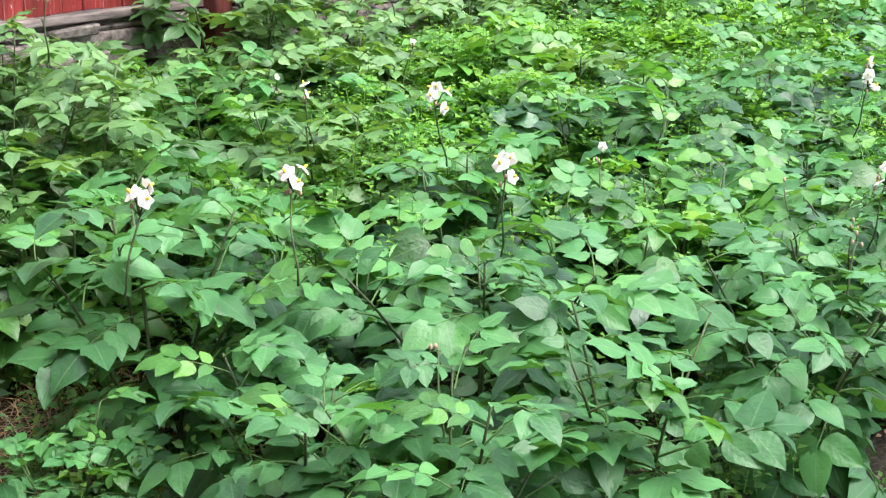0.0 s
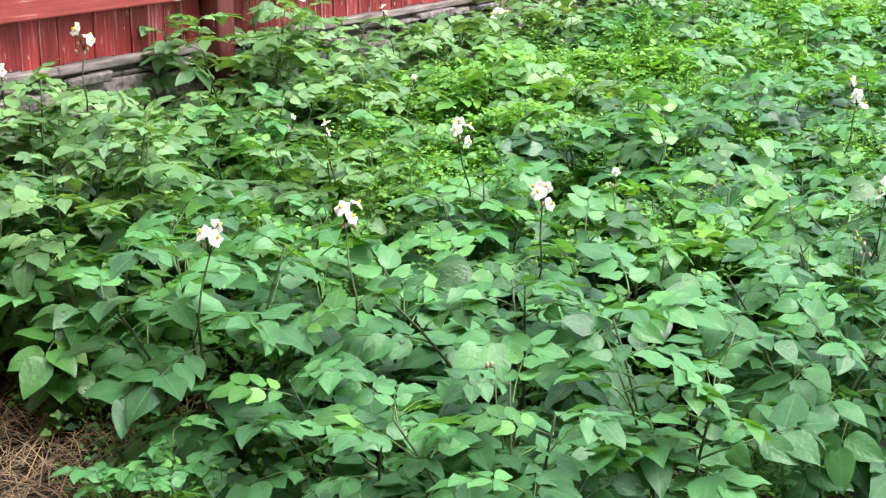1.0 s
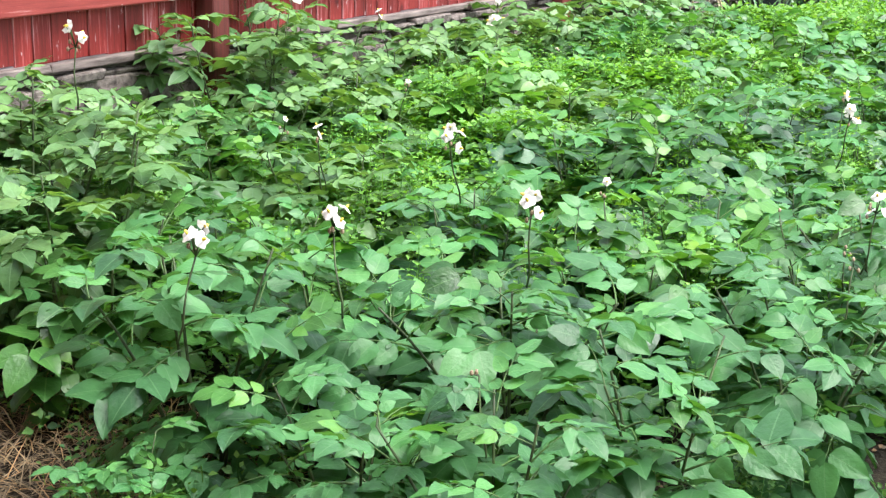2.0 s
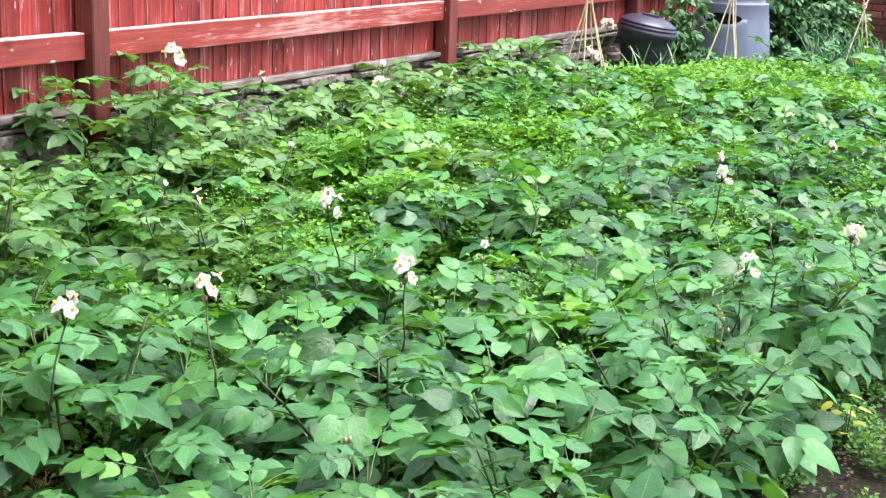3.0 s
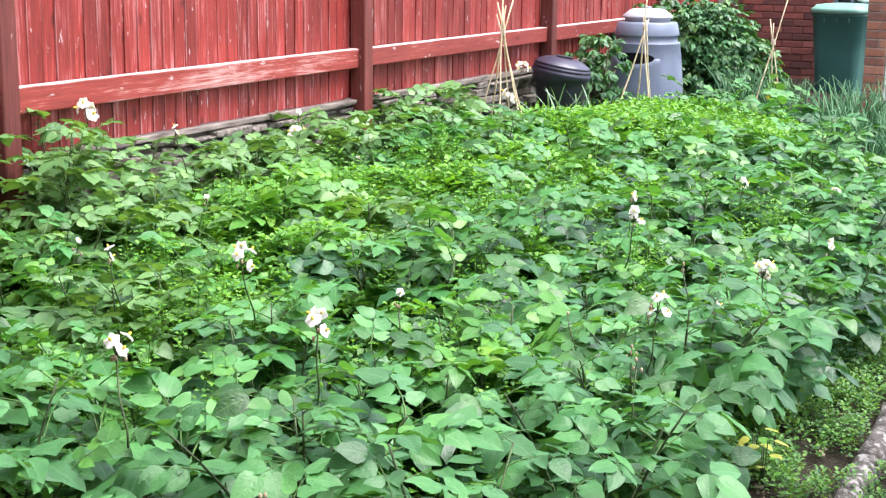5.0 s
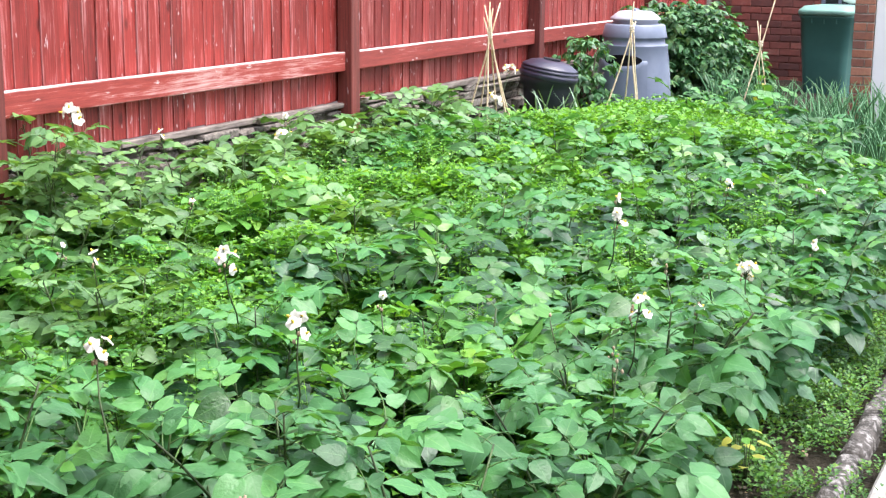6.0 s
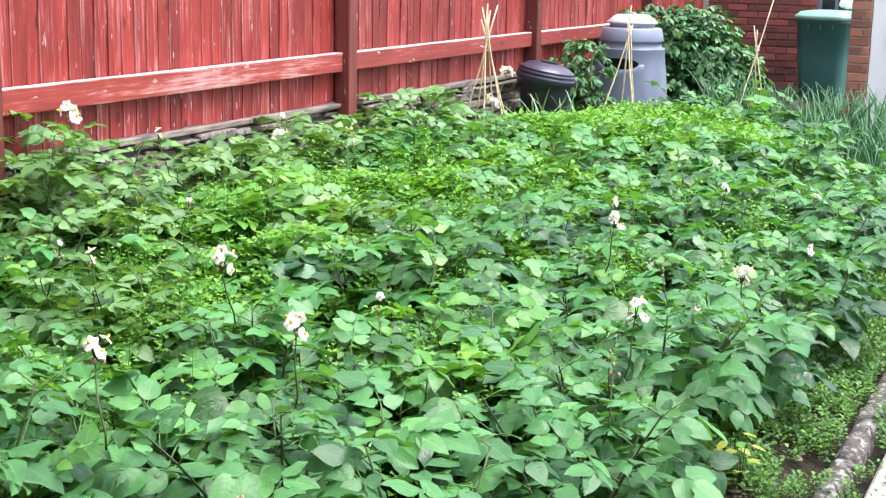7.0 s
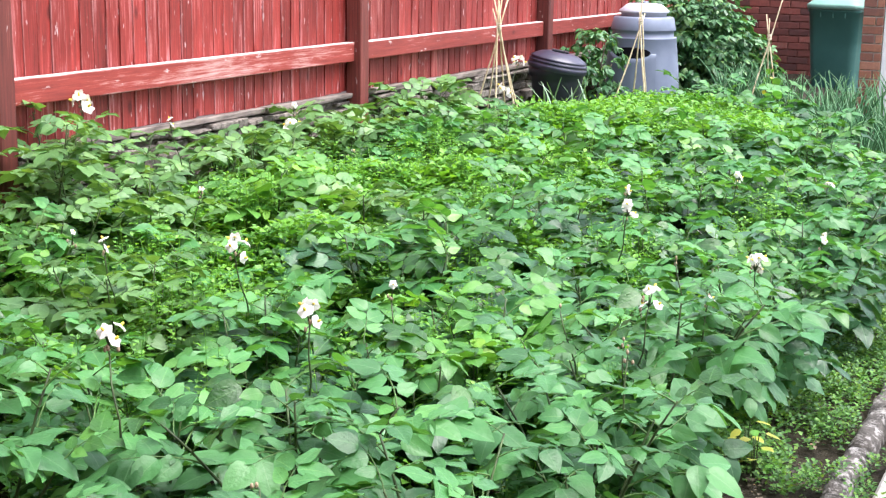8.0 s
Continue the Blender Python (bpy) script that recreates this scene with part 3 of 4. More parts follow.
def plant_bed():
    rng, thin = random.Random(8), random.Random(9)
    spots = []
    front = (2.85, 3.0, 3.12, 2.80, 2.72, 3.15)
    for row, x in enumerate((0.34, 0.86, 1.40, 1.94, 2.46, 3.0)):
        y = front[row]
        while y < 11.4:
            px, py = x + rng.uniform(-0.11, 0.11), y + rng.uniform(-0.09, 0.09)
            if row == 5:
                px += 0.04
            y += rng.uniform(0.40, 0.50) + (0.12 if py < 3.7 and row > 1 else 0.0)
            if lush(px, py) > 0.35 and 7.6 < py and thin.random() < (0.45 if py > 8.7 else 0.4):
                continue
            if lush(px, py) > 0.35 and py < 7.6 and thin.random() < 0.15:
                continue
            if px > 1.7 and py > 10.75 - 0.82 * (px - 1.7) or px < 1.05 and py > 9.35 or py > 10.9:
                continue
            if 0.9 < px < 2.3 and 8.15 < py < 8.6:
                continue
            kind = "pale" if lush(px, py) > 0.25 and py > 4.0 else "dark"
            if px < 1.5 and 3.7 < py < 6.2 and thin.random() < 0.6:
                kind = "dusty" if thin.random() < 0.4 else "pale"
            if kind == "dark" and px > 1.7:
                kind = "bluish"
            if row == 0 and 4.3 < py < 5.9:
                continue
            if row == 0:
                kind = "row"
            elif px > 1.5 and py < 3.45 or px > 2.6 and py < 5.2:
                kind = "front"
            if py < 3.3 and px < 2.2:
                py += 0.06
            spots.append((px, py, rng.uniform(0.82, 1.10) * (1.16 if py < 3.36 and 1.5 < px < 2.2 else 1.0) * (1.04 if kind == "pale" and py > 7.5 else 1.2 if row == 0 and py > 8.45 else 1.0), kind))
    spots += [(0.30, 5.26, 1.0, "tall"), (0.32, 4.96, 1.05, "tall"), (0.50, 5.10, 0.86, "tall"), (0.24, 3.85, 0.78, "tall"),
              (0.36, 6.0, 1.05, "row"), (0.40, 6.35, 1.2, "row"), (0.32, 6.75, 1.15, "row"), (0.40, 7.15, 1.16, "row"), (0.34, 7.55, 1.06, "row"), (0.74, 5.05, 1.0, "dusty"),
              (0.62, 4.6, 1.0, "dusty"), (0.66, 5.6, 0.95, "dusty"), (0.40, 4.30, 0.9, "row"),
              (0.70, 3.5, 0.95, "tall"), (1.15, 3.30, 1.0, "tall"), (0.45, 3.25, 1.0, "row"), (0.82, 3.12, 1.0, "row"), (0.50, 3.65, 1.0, "row"),
              (0.95, 3.6, 1.0, "row"), (2.14, 2.52, 0.66, "front"), (2.88, 2.72, 0.86, "front"),
              (1.28, 9.25, 1.02, "pale"), (1.72, 9.65, 1.0, "pale"), (1.45, 10.1, 0.98, "pale")]
    models = {}
    for n, (x, y, size, kind) in enumerate(spots):
        k = (kind, n % {"dark": 8, "pale": 4, "row": 3, "tall": 2, "front": 6, "dusty": 4, "bluish": 6}[kind])
        m = Matrix.LocRotScale((x, y, ground_z(x, y)), Euler((0, 0, rng.uniform(0, 6.28))), (size,) * 3)
        if k not in models:
            if kind == "tall":
                models[k] = potato_plant(120 + k[1], 0.77, DUSTY, "tall bushy potato plant growing by the fence", 0.84)
            elif kind == "row":
                models[k] = potato_plant(130 + k[1], 0.47 + 0.03 * k[1], DUSTY, "leafy potato plant growing against the low wall", 0.92)
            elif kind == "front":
                models[k] = potato_plant(150 + k[1], 0.57 + 0.02 * k[1], FRONT_LEAVES, "large-leaved dark-green potato plant at the edge of the bed", 0.94, 0.6)
            elif kind == "bluish":
                models[k] = potato_plant(180 + k[1], 0.49 + 0.025 * (k[1] % 4), BLUISH, "leafy bluish-green potato plant growing in the bed", 1.05)
            elif kind == "dusty":
                models[k] = potato_plant(170 + k[1], 0.47 + 0.02 * k[1], DUSTY, "dusty grey-green potato plant growing in the bed", 0.96)
            elif kind == "pale":
                models[k] = potato_plant(108 + k[1], 0.48 + 0.02 * k[1], PALE, "light-green potato plant growing among weeds", 0.96)
            else:
                models[k] = potato_plant(100 + k[1], 0.50 + 0.025 * (k[1] % 4), LEAVES, "leafy dark-green potato plant growing in the bed", 1.05)
            models[k].matrix_basis = m
            PLANTS.append(models[k])
        else:
            PLANTS.append(copy_thing(models[k], m))


plant_bed()


# ---- flowers ----
def flower_mesh():
    """A round five-lobed white corolla with a yellow cone of anthers."""
    s = Shape()
    rows = (0.10, 0.45, 0.8, 1.0)
    for j, q in enumerate(rows):
        for k in range(20):
            a = 2 * math.pi * k / 20
            lobe = 1 + (0.13 * math.cos(5 * a) if q > 0.7 else 0.0)
            r = 0.0165 * q * lobe
            s.v.append(Vector((r * math.cos(a), r * math.sin(a), 0.002 - 0.005 * q * q + 0.0016 * q * math.cos(5 * a + 0.6) + 0.0015 * q * math.sin(2 * a))))
    for j in range(3):
        for k in range(20):
            a, b = 20 * j + k, 20 * j + (k + 1) % 20
            s.face((a, b, b + 20, a + 20))
    s.lathe([(0.0022, 0.0), (0.0036, 0.002), (0.0030, 0.008), (0.0010, 0.011)], 8, 1)
    return s.mesh("flower", [M_PETAL, M_CONE])


FLOWER = flower_mesh()


def flower_truss(place, count, seed, big=1.0):
    """A stalk that rises out of the nearest plant and carries a few white flowers."""
    rng = random.Random(seed)
    top = Vector(place)
    host = min(PLANTS, key=lambda o: (o.matrix_basis.translation.xy - top.xy).length)
    root = host.matrix_basis.translation
    back = host.matrix_basis.inverted()
    foot = top.lerp(Vector((root.x, root.y, top.z)), 0.3)
    foot.z = max(top.z - 0.2, 0.2)
    pts = [foot.lerp(top - Vector((0, 0, 0.03)), i / 5) + Vector((0.008 * math.sin(i), 0.008 * math.cos(i * 1.3), 0)) for i in range(6)]
    s = Shape()
    s.tube(pts, [0.0025 - 0.0001 * i for i in range(6)], 6)
    heads = []
    for k in range(count + 1):
        a = 2 * math.pi * (k + rng.uniform(-0.25, 0.25)) / (count + 1)
        r = rng.uniform(0.013, 0.030) * big if count > 1 else 0.005
        p = top + Vector((r * math.cos(a), r * math.sin(a), rng.uniform(-0.026, 0.03)))
        s.tube([pts[-1], pts[-1].lerp(p, 0.6) + Vector((0, 0, 0.012)), p], [0.002, 0.0016, 0.0013], 5)
        heads.append((p, a))
    for k in range(rng.randint(2, 4)):
        q = pts[-1] + Vector((rng.uniform(-0.02, 0.02), rng.uniform(-0.02, 0.02), rng.uniform(-0.015, 0.02)))
        s.tube([pts[-1], q], [0.0015, 0.001], 4)
        s.lathe([(0.001, -0.004), (0.0045, 0.0), (0.0035, 0.006), (0.0008, 0.009)], 6, 1, Matrix.Translation(q))
    truss = part("flower_truss", s.mesh("flower_truss", [M_STEM, M_BUD]), host, "slender stalk with small buds", back)
    for p, a in heads:
        tip = Matrix.Rotation(a, 4, "Z") @ Matrix.Rotation(rng.uniform(0.5, 1.5), 4, "Y")
        part("flower", FLOWER, truss, "white potato flower with a yellow centre", Matrix.Translation(p) @ tip @ Matrix.Scale(big * rng.uniform(0.9, 1.12), 4))


OPEN_TRUSSES = (
    (2.083, 3.767, 0.786, 4), (2.642, 3.227, 0.805, 3), (2.367, 2.896, 0.802, 4), (3.10, 4.193, 0.687, 3), (3.111, 5.351, 0.549, 5),
    (2.716, 5.152, 0.735, 4), (1.467, 3.984, 0.681, 1), (2.973, 7.321, 0.524, 2), (2.602, 7.101, 0.539, 2), (3.174, 6.193, 0.484, 1),
    (2.223, 2.643, 0.775, 3), (0.101, 5.524, 0.886, 4), (0.694, 5.359, 0.87, 1), (1.172, 3.31, 1.01, 3), (0.41, 6.75, 0.68, 3),
    (0.30, 6.94, 0.73, 1),
)
SMALL_TRUSSES = (
    (0.35, 9.81, 0.79, 3), (0.35, 9.60, 0.62, 3), (3.16, 4.57, 0.62, 0), (2.37, 4.12, 0.62, 0), (0.93, 5.23, 0.62, 0),
    (1.09, 4.28, 0.63, 0), (0.79, 6.69, 0.60, 0), (2.46, 5.92, 0.66, 1), (0.41, 3.65, 0.80, 1), (3.14, 3.91, 0.62, -1),
    (2.83, 4.25, 0.62, -1), (2.75, 2.86, 0.58, -1), (2.90, 5.12, 0.60, -1), (3.02, 4.24, 0.55, -1), (1.63, 6.81, 0.56, -1),
)
for n, (x, y, z, count) in enumerate(OPEN_TRUSSES + SMALL_TRUSSES):
    flower_truss((x, y, z), count, 40 + n, 1.75 if x < 1.0 and count > 1 else 0.7 if count < 1 else 1.0)


# ---- weeds ----
def weed_sprig(seed, leaves, height, size, flat=0.5):
    """A short upright sprig: a thin stalk with small leaves round it, each folded along its midrib."""
    rng = random.Random(seed)
    v, f = [], []
    if height > 0.05:
        v += [(-0.001, 0, 0), (0.001, 0, 0), (0.0008, 0.001, height), (-0.0008, 0.001, height)]
        f.append((0, 1, 2, 3))
    for k in range(leaves):
        t = (k + 0.5) / leaves
        a = 2.4 * k + rng.uniform(-0.4, 0.4)
        lift = rng.uniform(-0.3, 0.8) * flat + 0.35 * t
        n = size * rng.uniform(0.7, 1.2) * (1.15 - 0.5 * t)
        m = (Matrix.Translation((0.006 * math.cos(a), 0.006 * math.sin(a), height * t)) @ Matrix.Rotation(a, 4, "Z") @ Matrix.Rotation(-lift, 4, "Y"))
        i = len(v)
        w = n * 0.42
        for p in ((0.2 * n, 0, 0), (0.7 * n, -w, 0.16 * n), (1.3 * n, 0, -0.12 * n), (0.75 * n, 0, -0.02 * n), (0.7 * n, w, 0.16 * n)):
            v.append(tuple(m @ Vector(p)))
        f += [(i, i + 1, i + 2, i + 3), (i, i + 3, i + 2, i + 4)]
    return v, f


def scatter_weeds():
    rng = random.Random(21)
    places = [[], []]
    for _ in range(56000):
        x, y = rng.uniform(0.15, 3.05), rng.uniform(3.0, 11.4)
        d = lush(x, y)
        if d < -0.30 + 0.4 * rng.random():
            continue
        tall = 0.25 + 0.20 * min(1.0, max(0.0, 1.1 * d + 0.1)) + 0.11 * noise.noise((x * 5, y * 5, 2.0))
        if x > 2.6:
            tall *= 0.8
        if x > 1.7 and y > 10.85 - 0.82 * (x - 1.7):
            continue
        if y > 8.6:
            tall = min(tall, (0.14 if x < 0.7 else 0.34) if y > 9.2 and x < 1.0 else 0.40)
        z = ground_z(x, y) + tall * rng.random() ** 0.4
        m = (Matrix.Translation((x, y, z)) @ Matrix.Rotation(rng.uniform(0, 6.28), 4, "Z")
             @ Matrix.Rotation(rng.uniform(-0.5, 0.5), 4, "X") @ Matrix.Scale(rng.uniform(0.7, 1.3), 4))
        places[rng.randint(0, 1)].append(m)
    cloud("weeds", places[0][:14000], weed_sprig(1, 8, 0.07, 0.034), M_WEED, "fresh light-green small-leaved weeds between the potatoes", "weeds")
    cloud("weeds", places[1][:13000], weed_sprig(2, 6, 0.06, 0.046), M_WEED, "fresh light-green small-leaved weeds between the potatoes", "weeds")
    upright = []
    for _ in range(22000):
        x, y = rng.uniform(0.7, 3.0), rng.uniform(3.4, 7.5)
        d = noise.noise((x * 2.7 + 8, y * 2.7, 3.0)) + 0.7 * noise.noise((x * 6.5, y * 6.5, 8.0))
        if d < 0.3:
            continue
        top = 0.31 + 0.15 * min(1.0, d) + 0.08 * noise.noise((x * 11, y * 11, 6.0))
        z = ground_z(x, y) + top * rng.random() ** 0.5
        upright.append(Matrix.Translation((x, y, z)) @ Matrix.Rotation(rng.uniform(0, 6.28), 4, "Z")
                       @ Matrix.Rotation(rng.uniform(-0.35, 0.35), 4, "X") @ Matrix.Scale(rng.uniform(0.7, 1.3), 4))
    cloud("upright_weeds", upright[:2000], weed_sprig(6, 10, 0.11, 0.020, 0.6), M_WEED, "tall fresh-green weeds standing between the potato plants", "weeds")
    under = []
    for _ in range(7000):
        x, y = rng.uniform(0.6, 3.2), 2.5 + 4.5 * rng.random() ** 1.4
        if noise.noise((x * 3.1, y * 3.1, 7)) < -0.05 or y < 2.9 and x < 1.7:
            continue
        under.append(Matrix.Translation((x, y, ground_z(x, y) + 0.26 * rng.random() ** 1.3)) @ Matrix.Rotation(rng.uniform(0, 6.28), 4, "Z")
                     @ Matrix.Rotation(rng.uniform(-0.6, 0.6), 4, "X") @ Matrix.Scale(rng.uniform(0.6, 1.3), 4))
    cloud("undergrowth", under, weed_sprig(5, 7, 0.06, 0.020), M_LOW, "low dark-green weeds under the potato plants", "weeds")
    low, litter = [], []
    for _ in range(28000):
        y = rng.uniform(2.2, 12.5)
        x = 2.75 + 0.95 * rng.random()
        d = noise.noise((x * 6, y * 3.0, 9)) + 0.6 * noise.noise((x * 17, y * 17, 4))
        if y > 7.0 and rng.random() < 0.45:
            continue
        if x > 3.46 and (d < (0.35 if x < 3.56 else -0.1) or x > 3.68 + 0.16 * noise.noise((y * 2.3, 1.0, 0.0))):
            continue
        spread = Matrix.Translation((x, y, ground_z(x, y) + rng.uniform(-0.015, 0.03 + 0.05 * max(0, d) + 0.14 * max(0.0, min(1.0, (3.3 - x) / 0.3)) * rng.random()))) @ Matrix.Rotation(rng.uniform(0, 6.28), 4, "Z")
        if x > 3.55 or d > 0.36 - 0.45 * (y - 3.7) + 2.6 * max(0.0, x - 3.24):
            low.append(spread @ Matrix.Rotation(rng.uniform(-0.6, 0.6), 4, "X") @ Matrix.Scale(rng.uniform(0.5, 1.35) * (1.35 if x < 3.25 else 1.0), 4))
        elif rng.random() < 0.08:
            litter.append(spread @ Matrix.Rotation(rng.uniform(-0.5, 0.5), 4, "Y") @ Matrix.Scale(rng.uniform(0.1, 0.45), 4))
    cloud("edge_weeds", low, weed_sprig(3, 6, 0.035, 0.018, 0.7), M_LOW, "low creeping weeds on the soil along the kerb", "weeds")
    cloud("plant_litter", litter, weed_sprig(4, 3, 0.01, 0.05, 0.1), M_LITTER, "dry leaf litter scattered on the soil", "litter")
    straw = []
    for _ in range(12000):
        x, y = rng.uniform(0.3, 2.1), rng.uniform(1.5, 3.2)
        straw.append(Matrix.Translation((x, y, ground_z(x, y) + 0.02 + 0.03 * rng.random())) @ Matrix.Rotation(rng.uniform(0, 6.28), 4, "Z")
                     @ Matrix.Rotation(rng.uniform(-0.5, 0.3), 4, "Y") @ Matrix.Scale(rng.uniform(0.6, 1.4), 4))
    blade = ([(0, -0.0013, 0), (0, 0.0013, 0), (0.05, 0.004, 0.009), (0.05, 0.002, 0.009), (0.09, 0.012, 0.004), (0.09, 0.0115, 0.004)], [(0, 1, 2, 3), (3, 2, 4, 5)])
    cloud("dry_grass", straw, blade, M_DRY, "dry straw-coloured grass on the bare soil", "grass")


scatter_weeds()


def yellowed_weed(at, seed):
    """A low weed at the edge of the bed whose leaves have turned yellow."""
    rng = random.Random(seed)
    ob = thing("yellowed_weed", "low weed with yellowing leaves on the soil", "plant", group="yellowed weeds", at=at)
    for k in range(9):
        s = Shape()
        a, h = 2.4 * k, 0.03 + 0.014 * k
        m = Matrix.Translation((0.01 * math.cos(a), 0.01 * math.sin(a), h)) @ Matrix.Rotation(a, 4, "Z") @ Matrix.Rotation(rng.uniform(-0.5, 0.3), 4, "Y")
        s.tube([Vector((0, 0, -0.02)), Vector((0.01 * math.cos(a), 0.01 * math.sin(a), h)), m @ Vector((0.02, 0, 0))], [0.002, 0.0016, 0.0012], 4, 1)
        s.blade(m @ Matrix.Translation((0.018, 0, 0)), 0.05, 0.032, 0.3, 0.5, rng, SMALL)
        part("leaf", s.mesh("leaf", [M_YELLOW if k % 3 else M_LIGHT, M_STEM]), ob)


yellowed_weed(pose(3.27, 4.78, 0.01), 1)
yellowed_weed(pose(3.22, 4.87, 0.01), 2)


# ---- bins ----
def compost_bin(at):
    ob = thing("compost_bin", "grey plastic compost bin with a pale lid and a hatch", "compost bin", at=at)
    s = Shape()
    s.lathe([(0.335, 0.0), (0.34, 0.03), (0.308, 0.50), (0.300, 0.56), (0.280, 0.735), (0.283, 0.741), (0.279, 0.747), (0.258, 0.750), (0.255, 0.800),
             (0.271, 0.804), (0.272, 0.812), (0.252, 0.905), (0.242, 0.914), (0.212, 0.917), (0.05, 0.918)], 48)
    part("body", s.mesh("body", [M_GREYP]), ob)
    s = Shape()
    s.lathe([(0.188, 0.918), (0.190, 0.946), (0.206, 0.948), (0.211, 0.954), (0.208, 0.966), (0.150, 1.012), (0.130, 1.020), (0.02, 1.026)], 48)
    lid = part("lid", s.mesh("lid", [M_PALEP]), ob, "pale grey round lid")
    part("lid_knob", block("lid_knob", (-0.05, -0.02, 1.018), (0.05, 0.02, 1.040), M_GREYP, 0.006), lid)
    def low(a):
        return 0.625 - 0.045 * math.sqrt(max(0.0, 1 - (a / 32) ** 2))

    s = Shape()
    n = 21
    for t, out in ((0.0, 0.008), (0.93, 0.012), (0.98, 0.012), (1.0, 0.002)):
        for i in range(n):
            deg = -40 + 80 * i / (n - 1)
            z = 0.03 + t * (low(deg) - 0.03)
            r = 0.340 - 0.0625 * (z - 0.03) + out
            s.v.append(Vector((r * math.cos(radians(deg)), r * math.sin(radians(deg)), z)))
    for j in range(3):
        for i in range(n - 1):
            s.face((j * n + i, j * n + i + 1, (j + 1) * n + i + 1, (j + 1) * n + i))
    part("hatch", s.mesh("hatch", [M_GREYP]), ob, "sliding hatch at the foot")
    # Black oval patch: the shade inside the slot, painted without a recess.
    s = Shape()
    for c in (1.0, 0.5, 0.0):
        for i in range(24):
            a = 2 * math.pi * i / 24
            deg, z = 32 * c * math.cos(a), 0.628 + 0.045 * c * math.sin(a)
            r = 0.306 - 0.03 * (z - 0.585) + 0.001 * c
            s.v.append(Vector((r * math.cos(radians(deg)), r * math.sin(radians(deg)), z)))
    for j in range(2):
        for i in range(24):
            s.face((j * 24 + i, j * 24 + (i + 1) % 24, (j + 1) * 24 + (i + 1) % 24, (j + 1) * 24 + i))
    part("opening", s.mesh("opening", [M_SLOT_SHADE]), ob, "black oval patch painted for the shaded slot above the hatch")


def dustbin(at):
    ob = thing("dustbin", "black plastic dustbin with its lid set askew", "dustbin", at=at)
    s = Shape()
    s.lathe([(0.145, 0.0), (0.15, 0.02), (0.190, 0.40), (0.196, 0.44), (0.214, 0.455), (0.217, 0.505), (0.208, 0.52), (0.20, 0.515), (0.17, 0.3), (0.02, 0.05)], 40)
    part("body", s.mesh("body", [M_BLACKP]), ob)
    s = Shape()
    s.lathe([(0.210, -0.030), (0.221, -0.026), (0.224, -0.004), (0.224, 0.008), (0.213, 0.014), (0.213, 0.020), (0.221, 0.026), (0.220, 0.036), (0.208, 0.042), (0.208, 0.047),
             (0.213, 0.052), (0.204, 0.062), (0.150, 0.092), (0.085, 0.108), (0.072, 0.108), (0.062, 0.088), (0.02, 0.086)], 40)
    lid = part("lid", s.mesh("lid", [M_LIDP]), ob, "dark purplish ribbed lid", Matrix.Translation((0, 0, 0.515)) @ Matrix.Rotation(0.03, 4, "X") @ Matrix.Rotation(0.17, 4, "Y"))
    # Black block stands in for the shade of the recessed handle.
    part("lid_handle", block("lid_handle", (-0.062, -0.03, 0.092), (0.062, 0.03, 0.122), M_BLACKP, 0.005, segments=2), lid)


